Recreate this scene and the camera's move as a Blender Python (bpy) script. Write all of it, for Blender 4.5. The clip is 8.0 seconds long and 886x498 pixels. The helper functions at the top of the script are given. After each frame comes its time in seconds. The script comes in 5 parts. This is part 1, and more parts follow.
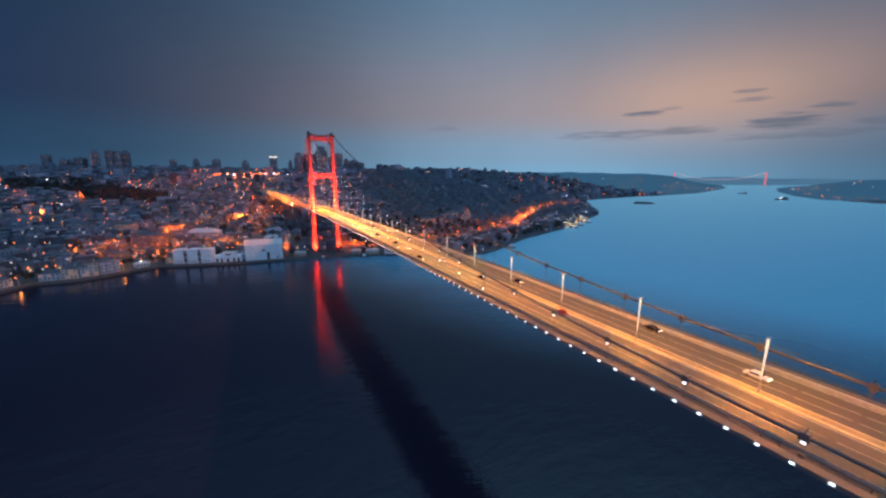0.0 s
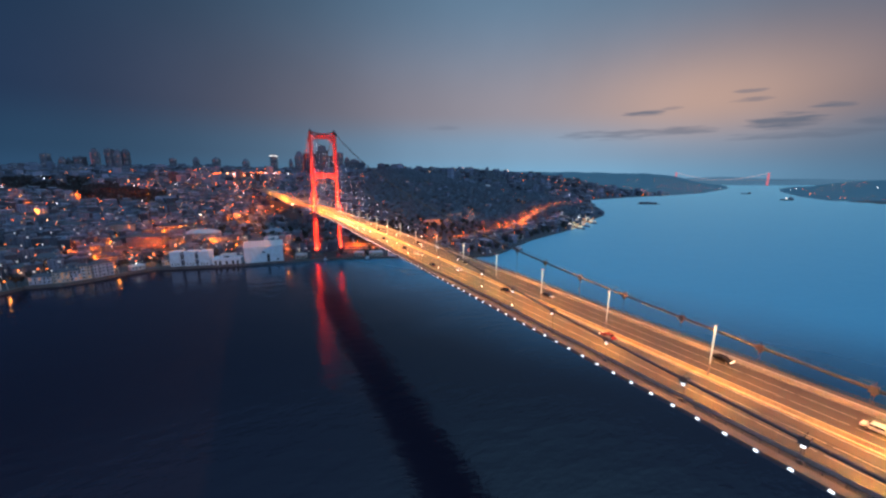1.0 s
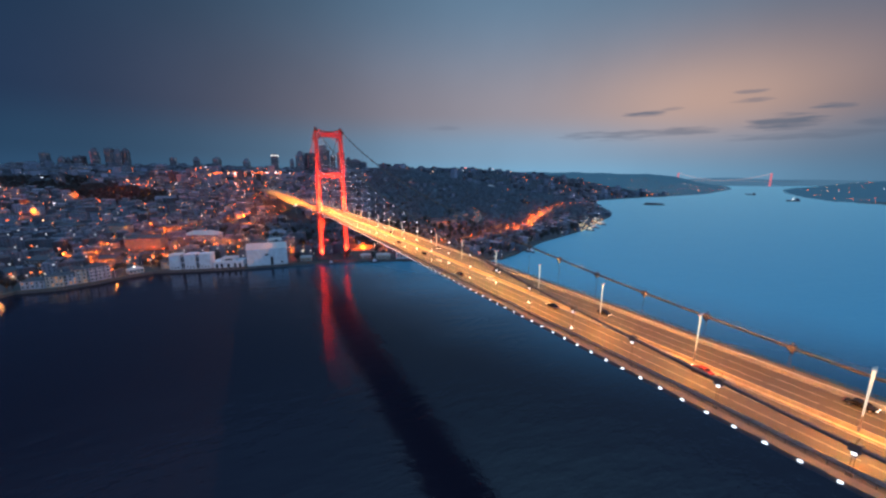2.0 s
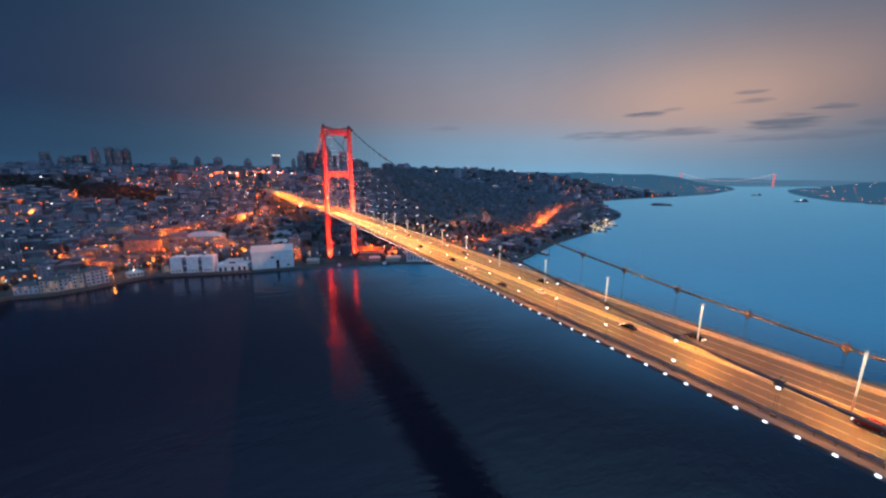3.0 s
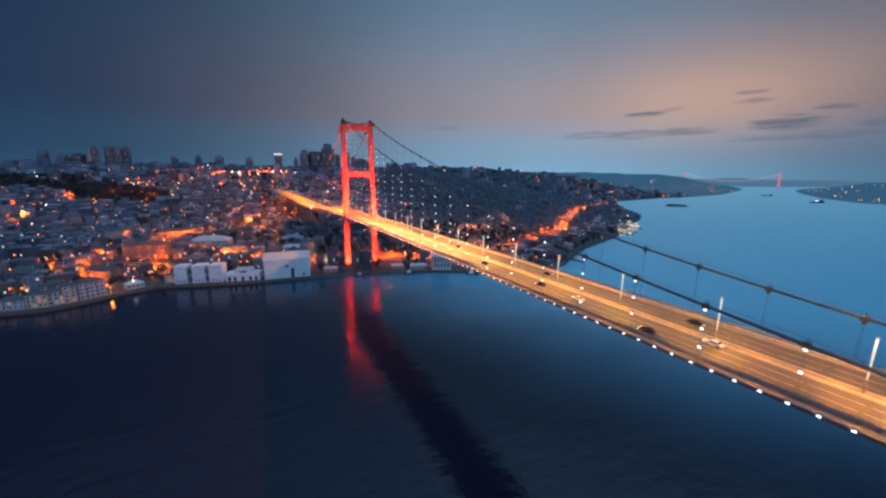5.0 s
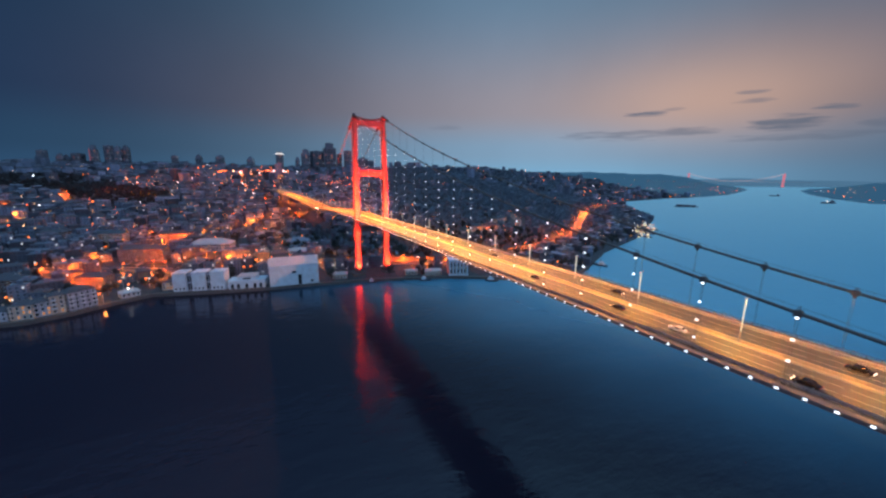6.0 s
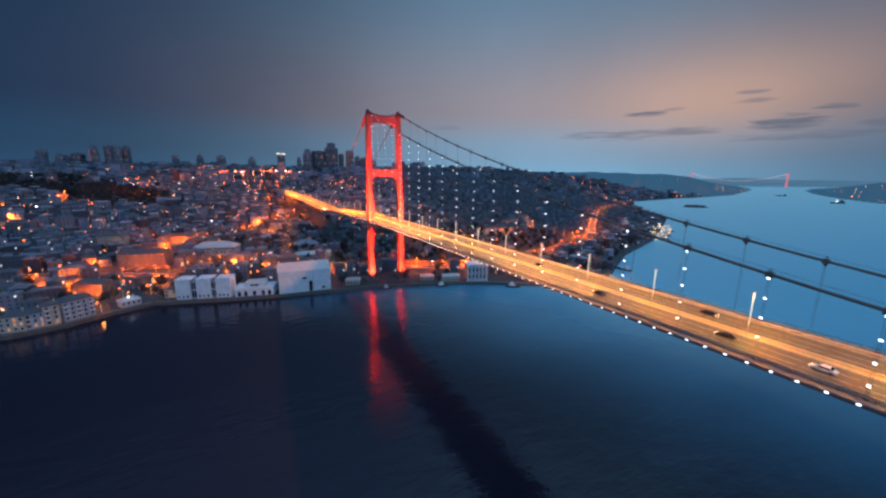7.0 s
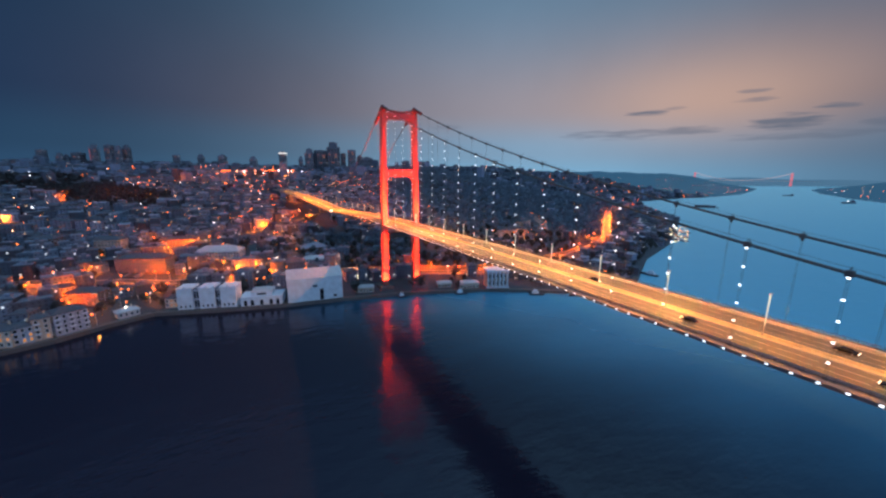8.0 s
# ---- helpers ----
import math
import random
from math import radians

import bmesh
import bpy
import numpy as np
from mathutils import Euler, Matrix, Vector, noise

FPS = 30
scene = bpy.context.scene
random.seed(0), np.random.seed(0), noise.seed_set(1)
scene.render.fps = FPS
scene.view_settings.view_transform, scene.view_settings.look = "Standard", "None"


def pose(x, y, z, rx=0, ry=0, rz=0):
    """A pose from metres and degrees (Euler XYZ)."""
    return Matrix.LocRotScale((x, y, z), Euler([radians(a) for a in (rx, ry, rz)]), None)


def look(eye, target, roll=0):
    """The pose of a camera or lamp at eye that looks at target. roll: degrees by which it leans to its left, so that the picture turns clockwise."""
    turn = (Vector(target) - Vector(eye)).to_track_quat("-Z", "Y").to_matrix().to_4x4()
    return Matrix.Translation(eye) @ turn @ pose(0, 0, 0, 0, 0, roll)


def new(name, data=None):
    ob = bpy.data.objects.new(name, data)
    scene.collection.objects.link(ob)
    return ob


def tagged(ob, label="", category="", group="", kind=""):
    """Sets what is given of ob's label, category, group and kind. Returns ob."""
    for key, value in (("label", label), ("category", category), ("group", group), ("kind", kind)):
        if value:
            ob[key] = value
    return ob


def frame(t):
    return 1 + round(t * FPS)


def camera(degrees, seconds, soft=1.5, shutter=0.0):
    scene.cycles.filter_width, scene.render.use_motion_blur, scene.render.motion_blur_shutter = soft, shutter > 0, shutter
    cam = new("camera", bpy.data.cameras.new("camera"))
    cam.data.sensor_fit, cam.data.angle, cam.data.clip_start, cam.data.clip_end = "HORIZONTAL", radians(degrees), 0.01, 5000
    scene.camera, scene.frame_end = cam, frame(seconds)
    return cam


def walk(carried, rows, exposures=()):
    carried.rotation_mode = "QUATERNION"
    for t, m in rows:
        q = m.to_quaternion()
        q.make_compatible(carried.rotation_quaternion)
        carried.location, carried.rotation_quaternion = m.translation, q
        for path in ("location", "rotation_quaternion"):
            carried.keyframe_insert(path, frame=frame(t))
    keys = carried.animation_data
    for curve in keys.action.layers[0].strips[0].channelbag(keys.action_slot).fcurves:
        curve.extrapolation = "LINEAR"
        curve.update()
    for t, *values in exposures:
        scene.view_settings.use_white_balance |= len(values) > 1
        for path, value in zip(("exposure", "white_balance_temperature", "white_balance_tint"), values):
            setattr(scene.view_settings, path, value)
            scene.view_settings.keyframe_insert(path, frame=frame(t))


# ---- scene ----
cam = camera(101.22, 8.0, soft=2.4)
PATH = [
    (0, pose(-86.59, -525.49, 109.89, 78.62, -0.17, -27.35)),
    (0.5, pose(-85.19, -517.18, 110.36, 78.56, -0.23, -27.33)),
    (1, pose(-85.70, -507.53, 110.39, 78.53, -0.29, -27.29)),
    (1.5, pose(-86.98, -497.17, 110.35, 78.54, -0.35, -27.28)),
    (3, pose(-93.37, -461.14, 108.70, 78.59, -0.46, -27.19)),
    (3.5, pose(-96.49, -449.27, 108.75, 78.58, -0.49, -27.20)),
    (4, pose(-99.91, -435.12, 108.73, 78.55, -0.51, -27.21)),
    (4.5, pose(-102.88, -423.61, 108.94, 78.53, -0.53, -27.21)),
    (6, pose(-108.21, -376.99, 108.20, 78.49, -0.60, -27.12)),
    (6.5, pose(-111.45, -364.26, 107.67, 78.50, -0.58, -27.10)),
    (7, pose(-114.28, -349.56, 107.72, 78.50, -0.55, -27.08)),
    (7.5, pose(-116.85, -336.28, 107.92, 78.47, -0.54, -27.04)),
    (8, pose(-118.85, -321.35, 108.25, 78.41, -0.54, -26.99)),
]
walk(cam, PATH)

# ---------------------------------------------------------------- sky
world = bpy.data.worlds.new("dusk_sky")
scene.world = world
world.use_nodes = True


def build_sky(nt):
    nt.nodes.clear()
    N, L = nt.nodes.new, nt.links.new

    def math_node(op, a, b=None, clamp=False):
        n = N("ShaderNodeMath")
        n.operation, n.use_clamp = op, clamp
        for i, v in enumerate((a, b)):
            if v is None:
                continue
            if isinstance(v, (int, float)):
                n.inputs[i].default_value = v
            else:
                L(v, n.inputs[i])
        return n.outputs[0]

    def dot(vec, direction):
        n = N("ShaderNodeVectorMath")
        n.operation = "DOT_PRODUCT"
        L(vec, n.inputs[0])
        n.inputs[1].default_value = direction
        return n.outputs["Value"]

    def mix(fac, a, b, kind="MIX"):
        n = N("ShaderNodeMix")
        n.data_type, n.blend_type = "RGBA", kind
        for v, i in ((fac, 0), (a, 6), (b, 7)):
            if isinstance(v, (int, float)):
                n.inputs[i].default_value = v
            elif isinstance(v, tuple):
                n.inputs[i].default_value = (*v, 1)
            else:
                L(v, n.inputs[i])
        return n.outputs[2]

    def ramp(fac, stops):
        n = N("ShaderNodeValToRGB")
        n.color_ramp.interpolation = "EASE"
        el = n.color_ramp.elements
        while len(el) < len(stops):
            el.new(0.5)
        for e, (p, c) in zip(el, stops):
            e.position, e.color = p, (*c, 1)
        L(fac, n.inputs[0])
        return n.outputs[0]

    co = N("ShaderNodeTexCoord").outputs["Generated"]
    sep = N("ShaderNodeSeparateXYZ")
    L(co, sep.inputs[0])
    height = math_node("MAXIMUM", sep.outputs[2], 0.0)
    # darker half of the sky, away from the sunset
    dark = ramp(height, SKY_DARK)
    light = ramp(height, SKY_LIGHT)
    side = math_node("MULTIPLY_ADD", dot(co, SKY_SIDE), 0.5)
    side.node.inputs[2].default_value = 0.5
    side = math_node("POWER", math_node("MAXIMUM", side, 0.0), SKY_SIDE_POWER)
    base = mix(side, dark, light)
    # afterglow round the place where the sun went down
    flat = N("ShaderNodeCombineXYZ")
    for i, k in enumerate((1.0, 1.0, GLOW_FLATTEN)):
        L(math_node("MULTIPLY", sep.outputs[i], k), flat.inputs[i])
    nrm = N("ShaderNodeVectorMath")
    nrm.operation = "NORMALIZE"
    L(flat.outputs[0], nrm.inputs[0])
    g = Vector((GLOW_DIR[0], GLOW_DIR[1], GLOW_DIR[2] * GLOW_FLATTEN)).normalized()
    lobe = math_node("POWER", math_node("MAXIMUM", dot(nrm.outputs[0], tuple(g)), 0.0), GLOW_POWER)
    base = mix(math_node("MULTIPLY", lobe, GLOW_AMOUNT, True), base, GLOW_COLOUR)
    # unseen bright blue patch added above the view to light the water
    upper_fill = N("ShaderNodeMapRange")
    upper_fill.interpolation_type = "SMOOTHSTEP"
    L(height, upper_fill.inputs[0])
    upper_fill.inputs[1].default_value, upper_fill.inputs[2].default_value = 0.52, 0.92
    turn = math_node("MULTIPLY_ADD", dot(co, UPPER_FILL_SIDE), 0.5)
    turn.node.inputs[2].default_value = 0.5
    base = mix(math_node("MULTIPLY", upper_fill.outputs[0], math_node("POWER", math_node("MAXIMUM", turn, 0.0), 4.5), True), base, UPPER_FILL_COLOUR)
    # the paler half of the sky opposite the afterglow
    back = math_node("MULTIPLY", math_node("MAXIMUM", dot(co, BACK_SIDE), 0.0), 1.6, True)
    base = mix(math_node("POWER", back, 1.5), base, BACK_COLOUR)
    # thin flat clouds low over the strait, each one ragged by the same noise
    azimuth = math_node("ARCTAN2", sep.outputs[0], sep.outputs[1])
    elevation = math_node("ARCSINE", sep.outputs[2])
    stretch = N("ShaderNodeVectorMath")
    stretch.operation = "MULTIPLY"
    L(co, stretch.inputs[0])
    stretch.inputs[1].default_value = (16, 16, 150)
    ns = N("ShaderNodeTexNoise")
    ns.inputs["Scale"].default_value, ns.inputs["Detail"].default_value = 1.0, 5
    L(stretch.outputs[0], ns.inputs["Vector"])
    ragged = math_node("MULTIPLY", math_node("SUBTRACT", ns.outputs[0], 0.5), 3.2)
    cover = None
    for az, el, wide_half, high_half, thick in CLOUDS:
        u = math_node("DIVIDE", math_node("SUBTRACT", azimuth, radians(az)), radians(wide_half) * 1.15)
        v = math_node("DIVIDE", math_node("SUBTRACT", elevation, radians(el)), radians(high_half) * 1.25)
        r2 = math_node("ADD", math_node("MULTIPLY", u, u), math_node("MULTIPLY", v, v))
        one = math_node("MULTIPLY", math_node("ADD", math_node("SUBTRACT", 1.0, r2), ragged), 0.9, True)
        one = math_node("MULTIPLY", one, thick)
        cover = one if cover is None else math_node("MAXIMUM", cover, one)
    base = mix(cover, base, (0.115, 0.145, 0.205))
    # broad, faint unevenness of a veiled sky
    wide = N("ShaderNodeTexNoise")
    wide.inputs["Scale"].default_value, wide.inputs["Detail"].default_value = 2.2, 4
    L(co, wide.inputs["Vector"])
    veil = N("ShaderNodeMapRange")
    L(wide.outputs[0], veil.inputs[0])
    veil.inputs[1].default_value, veil.inputs[2].default_value = 0.3, 0.7
    veil.inputs[3].default_value, veil.inputs[4].default_value = 0.93, 1.07
    bg = N("ShaderNodeBackground")
    L(base, bg.inputs[0])
    L(math_node("MULTIPLY", veil.outputs[0], SKY_STRENGTH), bg.inputs[1])
    L(bg.outputs[0], N("ShaderNodeOutputWorld").inputs[0])


SKY_STRENGTH = 1.0
SKY_SIDE, SKY_SIDE_POWER = (0.6694, 0.7429, 0.0), 9.51
SKY_DARK = [(0.0, (0.020, 0.062, 0.136)), (0.06, (0.0135, 0.0465, 0.104)), (0.16, (0.0055, 0.0285, 0.079)), (0.42, (0.0037, 0.0225, 0.0595)), (0.60, (0.065, 0.15, 0.29)), (0.75, (0.11, 0.23, 0.43)), (1.0, (0.34, 0.62, 0.98))]
SKY_LIGHT = [(0.0, (0.20, 0.41, 0.61)), (0.06, (0.225, 0.365, 0.52)), (0.16, (0.318, 0.300, 0.350)), (0.42, (0.19, 0.315, 0.455)), (0.75, (0.28, 0.55, 0.85)), (1.0, (0.34, 0.62, 0.98))]
GLOW_DIR, GLOW_FLATTEN, GLOW_POWER, GLOW_AMOUNT, GLOW_COLOUR = (0.885, 0.465, 0.165), 3.1, 36.0, 0.52, (0.76, 0.46, 0.32)
UPPER_FILL_SIDE, UPPER_FILL_COLOUR = (0.985, 0.17, 0.0), (1.25, 2.7, 3.8)
BACK_SIDE, BACK_COLOUR = (-0.25, -0.968, 0.0), (0.31, 0.45, 0.72)
# azimuth, elevation, half width and half height in degrees, thickness
CLOUDS = [(54.8, 8.1, 2.4, 0.32, 0.8), (69.3, 6.15, 3.2, 0.72, 0.8), (72.6, 7.4, 1.6, 0.31, 0.75), (65.7, 9.7, 1.35, 0.21, 0.5), (65.8, 8.7, 1.85, 0.25, 0.45), (52.4, 5.55, 7.0, 0.6, 0.5),
          (59.8, 5.7, 2.9, 0.5, 0.55), (58.0, 8.5, 1.25, 0.2, 0.35), (70.7, 4.6, 6.4, 0.42, 0.4), (76.0, 5.55, 1.3, 0.43, 0.5), (27.2, 6.9, 2.6, 0.36, 0.25)]
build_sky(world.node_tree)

# ---------------------------------------------------------------- materials


def material(name, colour, rough=0.7, metal=0.0, scale=1.0, vary=0.25, bump=0.0, bump_scale=None, tint=None, emit=None, strength=0.0, per="none", spread=0.3, fine=0.3):
    """Base colour with grain at two sizes (scale in 1/m), optional relief, and a lightness of its own per object or per island."""
    m = bpy.data.materials.new(name)
    m.use_nodes = True
    nt = m.node_tree
    N, L = nt.nodes.new, nt.links.new
    b = nt.nodes["Principled BSDF"]
    b.inputs["Roughness"].default_value, b.inputs["Metallic"].default_value = rough, metal
    co = N("ShaderNodeNewGeometry")
    big = N("ShaderNodeTexNoise")
    big.inputs["Scale"].default_value, big.inputs["Detail"].default_value = scale * 0.15, 4
    small = N("ShaderNodeTexNoise")
    small.inputs["Scale"].default_value, small.inputs["Detail"].default_value = scale, 5
    for n in (big, small):
        L(co.outputs["Position"], n.inputs["Vector"])
    mx = N("ShaderNodeMix")
    mx.data_type = "RGBA"
    L(big.outputs[0], mx.inputs[0])
    mx.inputs[6].default_value = (*colour, 1)
    mx.inputs[7].default_value = (*(tint or [c * (1 - vary) for c in colour]), 1)
    hsv = N("ShaderNodeHueSaturation")
    L(mx.outputs[2], hsv.inputs["Color"])
    ml = N("ShaderNodeMath")
    ml.operation = "MULTIPLY_ADD"
    L(small.outputs[0], ml.inputs[0])
    ml.inputs[1].default_value, ml.inputs[2].default_value = 2 * fine, 1 - fine
    value = ml.outputs[0]
    if per != "none":
        src = N("ShaderNodeObjectInfo").outputs["Random"] if per == "object" else co.outputs["Random Per Island"]
        m2 = N("ShaderNodeMath")
        m2.operation = "MULTIPLY_ADD"
        L(src, m2.inputs[0])
        m2.inputs[1].default_value, m2.inputs[2].default_value = 2 * spread, 1 - spread
        m3 = N("ShaderNodeMath")
        m3.operation = "MULTIPLY"
        L(value, m3.inputs[0])
        L(m2.outputs[0], m3.inputs[1])
        value = m3.outputs[0]
    L(value, hsv.inputs["Value"])
    L(hsv.outputs[0], b.inputs["Base Color"])
    if bump:
        bp = N("ShaderNodeBump")
        bp.inputs["Strength"].default_value = bump
        bp.inputs["Distance"].default_value = 0.1
        tex = small
        if bump_scale:
            tex = N("ShaderNodeTexNoise")
            tex.inputs["Scale"].default_value, tex.inputs["Detail"].default_value = bump_scale, 4
            L(co.outputs["Position"], tex.inputs["Vector"])
        L(tex.outputs[0], bp.inputs["Height"])
        L(bp.outputs[0], b.inputs["Normal"])
    if emit:
        b.inputs["Emission Color"].default_value = (*emit, 1)
        b.inputs["Emission Strength"].default_value = strength
    return m


def lamp_glass(name, colours, strength, lit=1.0, glass=(0.02, 0.025, 0.03, 1)):
    """Glass of lamps and windows: each island is lit with the chance lit, in one of the colours."""
    m = bpy.data.materials.new(name)
    m.use_nodes = True
    nt = m.node_tree
    N, L = nt.nodes.new, nt.links.new
    b = nt.nodes["Principled BSDF"]
    b.inputs["Base Color"].default_value = glass
    b.inputs["Roughness"].default_value = 0.15
    geo = N("ShaderNodeNewGeometry").outputs["Random Per Island"]
    r = N("ShaderNodeValToRGB")
    r.color_ramp.interpolation = "CONSTANT"
    el = r.color_ramp.elements
    while len(el) < len(colours):
        el.new(0.5)
    for i, (e, c) in enumerate(zip(el, colours)):
        e.position, e.color = lit * i / len(colours), (*c, 1)
    L(geo, r.inputs[0])
    L(r.outputs[0], b.inputs["Emission Color"])
    on = N("ShaderNodeMath")
    on.operation = "LESS_THAN"
    L(geo, on.inputs[0])
    on.inputs[1].default_value = lit
    st = N("ShaderNodeMath")
    st.operation = "MULTIPLY"
    L(on.outputs[0], st.inputs[0])
    st.inputs[1].default_value = strength
    L(st.outputs[0], b.inputs["Emission Strength"])
    return m


def water_material():
    """Dark water under a tinted gloss; ruffled by the wind in the open strait, calmer below the near bank. The strait's
    bright sky sheen is painted into both colours.
    """
    m = bpy.data.materials.new("strait_water")
    m.use_nodes = True
    nt = m.node_tree
    nt.nodes.clear()
    N, L = nt.nodes.new, nt.links.new
    geo = N("ShaderNodeNewGeometry")
    last = None
    for scale, stretch, strength, dist in WAVES:
        mp = N("ShaderNodeMapping")
        mp.inputs["Rotation"].default_value = (0, 0, radians(35))
        mp.inputs["Scale"].default_value = (stretch, 1, 1)
        L(geo.outputs["Position"], mp.inputs[0])
        n = N("ShaderNodeTexNoise")
        n.inputs["Scale"].default_value, n.inputs["Detail"].default_value, n.inputs["Roughness"].default_value = scale, 3, 0.55
        L(mp.outputs[0], n.inputs["Vector"])
        bp = N("ShaderNodeBump")
        bp.inputs["Strength"].default_value, bp.inputs["Distance"].default_value = strength, dist
        L(n.outputs[0], bp.inputs["Height"])
        if last:
            L(last, bp.inputs["Normal"])
        last = bp.outputs[0]
    # how far the wind has ruffled the surface and sky sheen is painted in: across the strait, broken up by slicks
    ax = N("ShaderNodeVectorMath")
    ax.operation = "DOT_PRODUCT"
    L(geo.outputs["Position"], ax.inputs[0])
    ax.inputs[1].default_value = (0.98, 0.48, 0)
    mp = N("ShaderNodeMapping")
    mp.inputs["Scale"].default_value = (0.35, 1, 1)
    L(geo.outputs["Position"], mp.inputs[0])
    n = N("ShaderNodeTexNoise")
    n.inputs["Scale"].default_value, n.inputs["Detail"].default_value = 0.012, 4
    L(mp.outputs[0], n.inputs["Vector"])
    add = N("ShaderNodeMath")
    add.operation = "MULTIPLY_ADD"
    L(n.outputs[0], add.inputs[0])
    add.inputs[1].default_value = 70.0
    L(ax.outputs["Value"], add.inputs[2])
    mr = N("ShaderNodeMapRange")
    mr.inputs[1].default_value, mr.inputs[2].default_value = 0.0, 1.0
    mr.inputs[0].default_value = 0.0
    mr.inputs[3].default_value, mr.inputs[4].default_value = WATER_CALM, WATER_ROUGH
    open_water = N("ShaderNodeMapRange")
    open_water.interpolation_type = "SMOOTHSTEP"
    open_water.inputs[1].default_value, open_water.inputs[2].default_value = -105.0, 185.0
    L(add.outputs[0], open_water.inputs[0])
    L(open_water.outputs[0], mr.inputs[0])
    gl = N("ShaderNodeBsdfGlossy")
    gloss_sheen = N("ShaderNodeMix")
    gloss_sheen.data_type = "RGBA"
    gloss_sheen.inputs[6].default_value, gloss_sheen.inputs[7].default_value = WATER_GLOSS
    L(open_water.outputs[0], gloss_sheen.inputs[0])
    L(gloss_sheen.outputs[2], gl.inputs["Color"])
    L(mr.outputs[0], gl.inputs["Roughness"])
    L(last, gl.inputs["Normal"])
    df = N("ShaderNodeBsdfDiffuse")
    L(last, df.inputs["Normal"])
    body_sheen = N("ShaderNodeMix")
    body_sheen.data_type = "RGBA"
    body_sheen.inputs[6].default_value, body_sheen.inputs[7].default_value = WATER_BODY
    L(open_water.outputs[0], body_sheen.inputs[0])
    L(body_sheen.outputs[2], df.inputs["Color"])
    fr = N("ShaderNodeFresnel")
    ior = N("ShaderNodeMapRange")
    ior.inputs[3].default_value, ior.inputs[4].default_value = WATER_IOR
    L(open_water.outputs[0], ior.inputs[0])
    L(ior.outputs[0], fr.inputs["IOR"])
    L(last, fr.inputs["Normal"])
    mx = N("ShaderNodeMixShader")
    L(fr.outputs[0], mx.inputs[0])
    L(df.outputs[0], mx.inputs[1])
    L(gl.outputs[0], mx.inputs[2])
    L(mx.outputs[0], N("ShaderNodeOutputMaterial").inputs[0])
    return m


DECK_ENERGY, EDGE_FILL_ENERGY = 9300, 620
TOWN_ENERGY, SODIUM_LIGHT = 5200, (1.0, 0.105, 0.004)
# second values of IOR, gloss and body paint the open strait's sky sheen
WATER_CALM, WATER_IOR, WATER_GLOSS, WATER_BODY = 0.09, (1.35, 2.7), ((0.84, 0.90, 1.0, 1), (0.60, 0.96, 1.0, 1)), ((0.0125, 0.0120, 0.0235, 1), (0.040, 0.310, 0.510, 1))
WATER_ROUGH = 0.42
WAVES = [(0.035, 0.5, 0.4, 1.0), (0.16, 0.45, 0.55, 0.6), (0.6, 0.6, 0.25, 0.3)]
SODIUM, WHITE, RED = (1.0, 0.16, 0.010), (0.75, 0.88, 1.0), (1.0, 0.022, 0.006)

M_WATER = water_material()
M_GROUND = material("hillside_earth", (0.042, 0.054, 0.066), 0.95, scale=0.12, tint=(0.060, 0.068, 0.080))
M_ASPHALT = material("road_asphalt", (0.072, 0.064, 0.048), 0.52, scale=0.6, vary=0.35, bump=0.3)
M_EDGE = material("edge_beam_weathered", (0.155, 0.135, 0.135), 0.85, scale=1.2, vary=0.35)
M_PAINT = material("lane_paint", (0.60, 0.57, 0.50), 0.6, scale=2, vary=0.3)
M_STEEL = material("bridge_steel_paint", (0.36, 0.37, 0.38), 0.5, scale=0.5, vary=0.2)
M_TOWER = material("tower_steel_paint", (0.085, 0.075, 0.072), 0.6, scale=0.3, vary=0.15)
M_BARRIER = material("barrier_galvanised", (0.46, 0.43, 0.38), 0.55, metal=0.2, scale=1.5, vary=0.3)
M_WALK = material("walkway_concrete", (0.33, 0.30, 0.27), 0.85, scale=1.5, vary=0.3)
M_MEDIAN = material("median_concrete", (0.64, 0.52, 0.30), 0.8, scale=1.2, vary=0.3)
M_GRATING = material("footway_grating", (0.07, 0.065, 0.06), 0.8, scale=3, vary=0.4)
M_RAIL = material("railing_dark_paint", (0.06, 0.065, 0.06), 0.6, scale=2)
M_SADDLE = material("saddle_cover_paint", (0.075, 0.022, 0.024), 0.7, scale=0.8, vary=0.3)
M_CABLE = material("cable_wrapping", (0.12, 0.12, 0.12), 0.6, scale=2, vary=0.3)
M_QUAY = material("quay_stone", (0.13, 0.125, 0.12), 0.9, scale=0.8, vary=0.4, bump=0.4)
M_WALL = material("house_render", (0.165, 0.225, 0.31), 0.9, scale=0.4, tint=(0.095, 0.12, 0.17), per="island", spread=0.75)
M_WALL_OB = material("house_render_single", (0.12, 0.165, 0.225), 0.9, scale=0.4, tint=(0.08, 0.095, 0.13), per="object", spread=0.7)
M_WHITE = material("white_wall_render", (0.58, 0.70, 0.78), 0.85, scale=0.25, vary=0.16)
M_PALE = material("pale_wall_render", (0.38, 0.44, 0.52), 0.85, scale=0.4, vary=0.25)
M_CREAM = material("cream_wall_render", (0.50, 0.44, 0.36), 0.85, scale=0.4, vary=0.2)
M_BROWN = material("brown_wall_render", (0.17, 0.13, 0.115), 0.9, scale=0.4, vary=0.25)
M_EMBANK = material("embankment_stone", (0.20, 0.18, 0.16), 0.9, scale=0.7, vary=0.4, bump=0.4)
M_ROOF = material("clay_roof_tiles", (0.070, 0.062, 0.070), 0.9, scale=0.6, tint=(0.060, 0.085, 0.115), per="island", spread=0.5, bump=0.3)
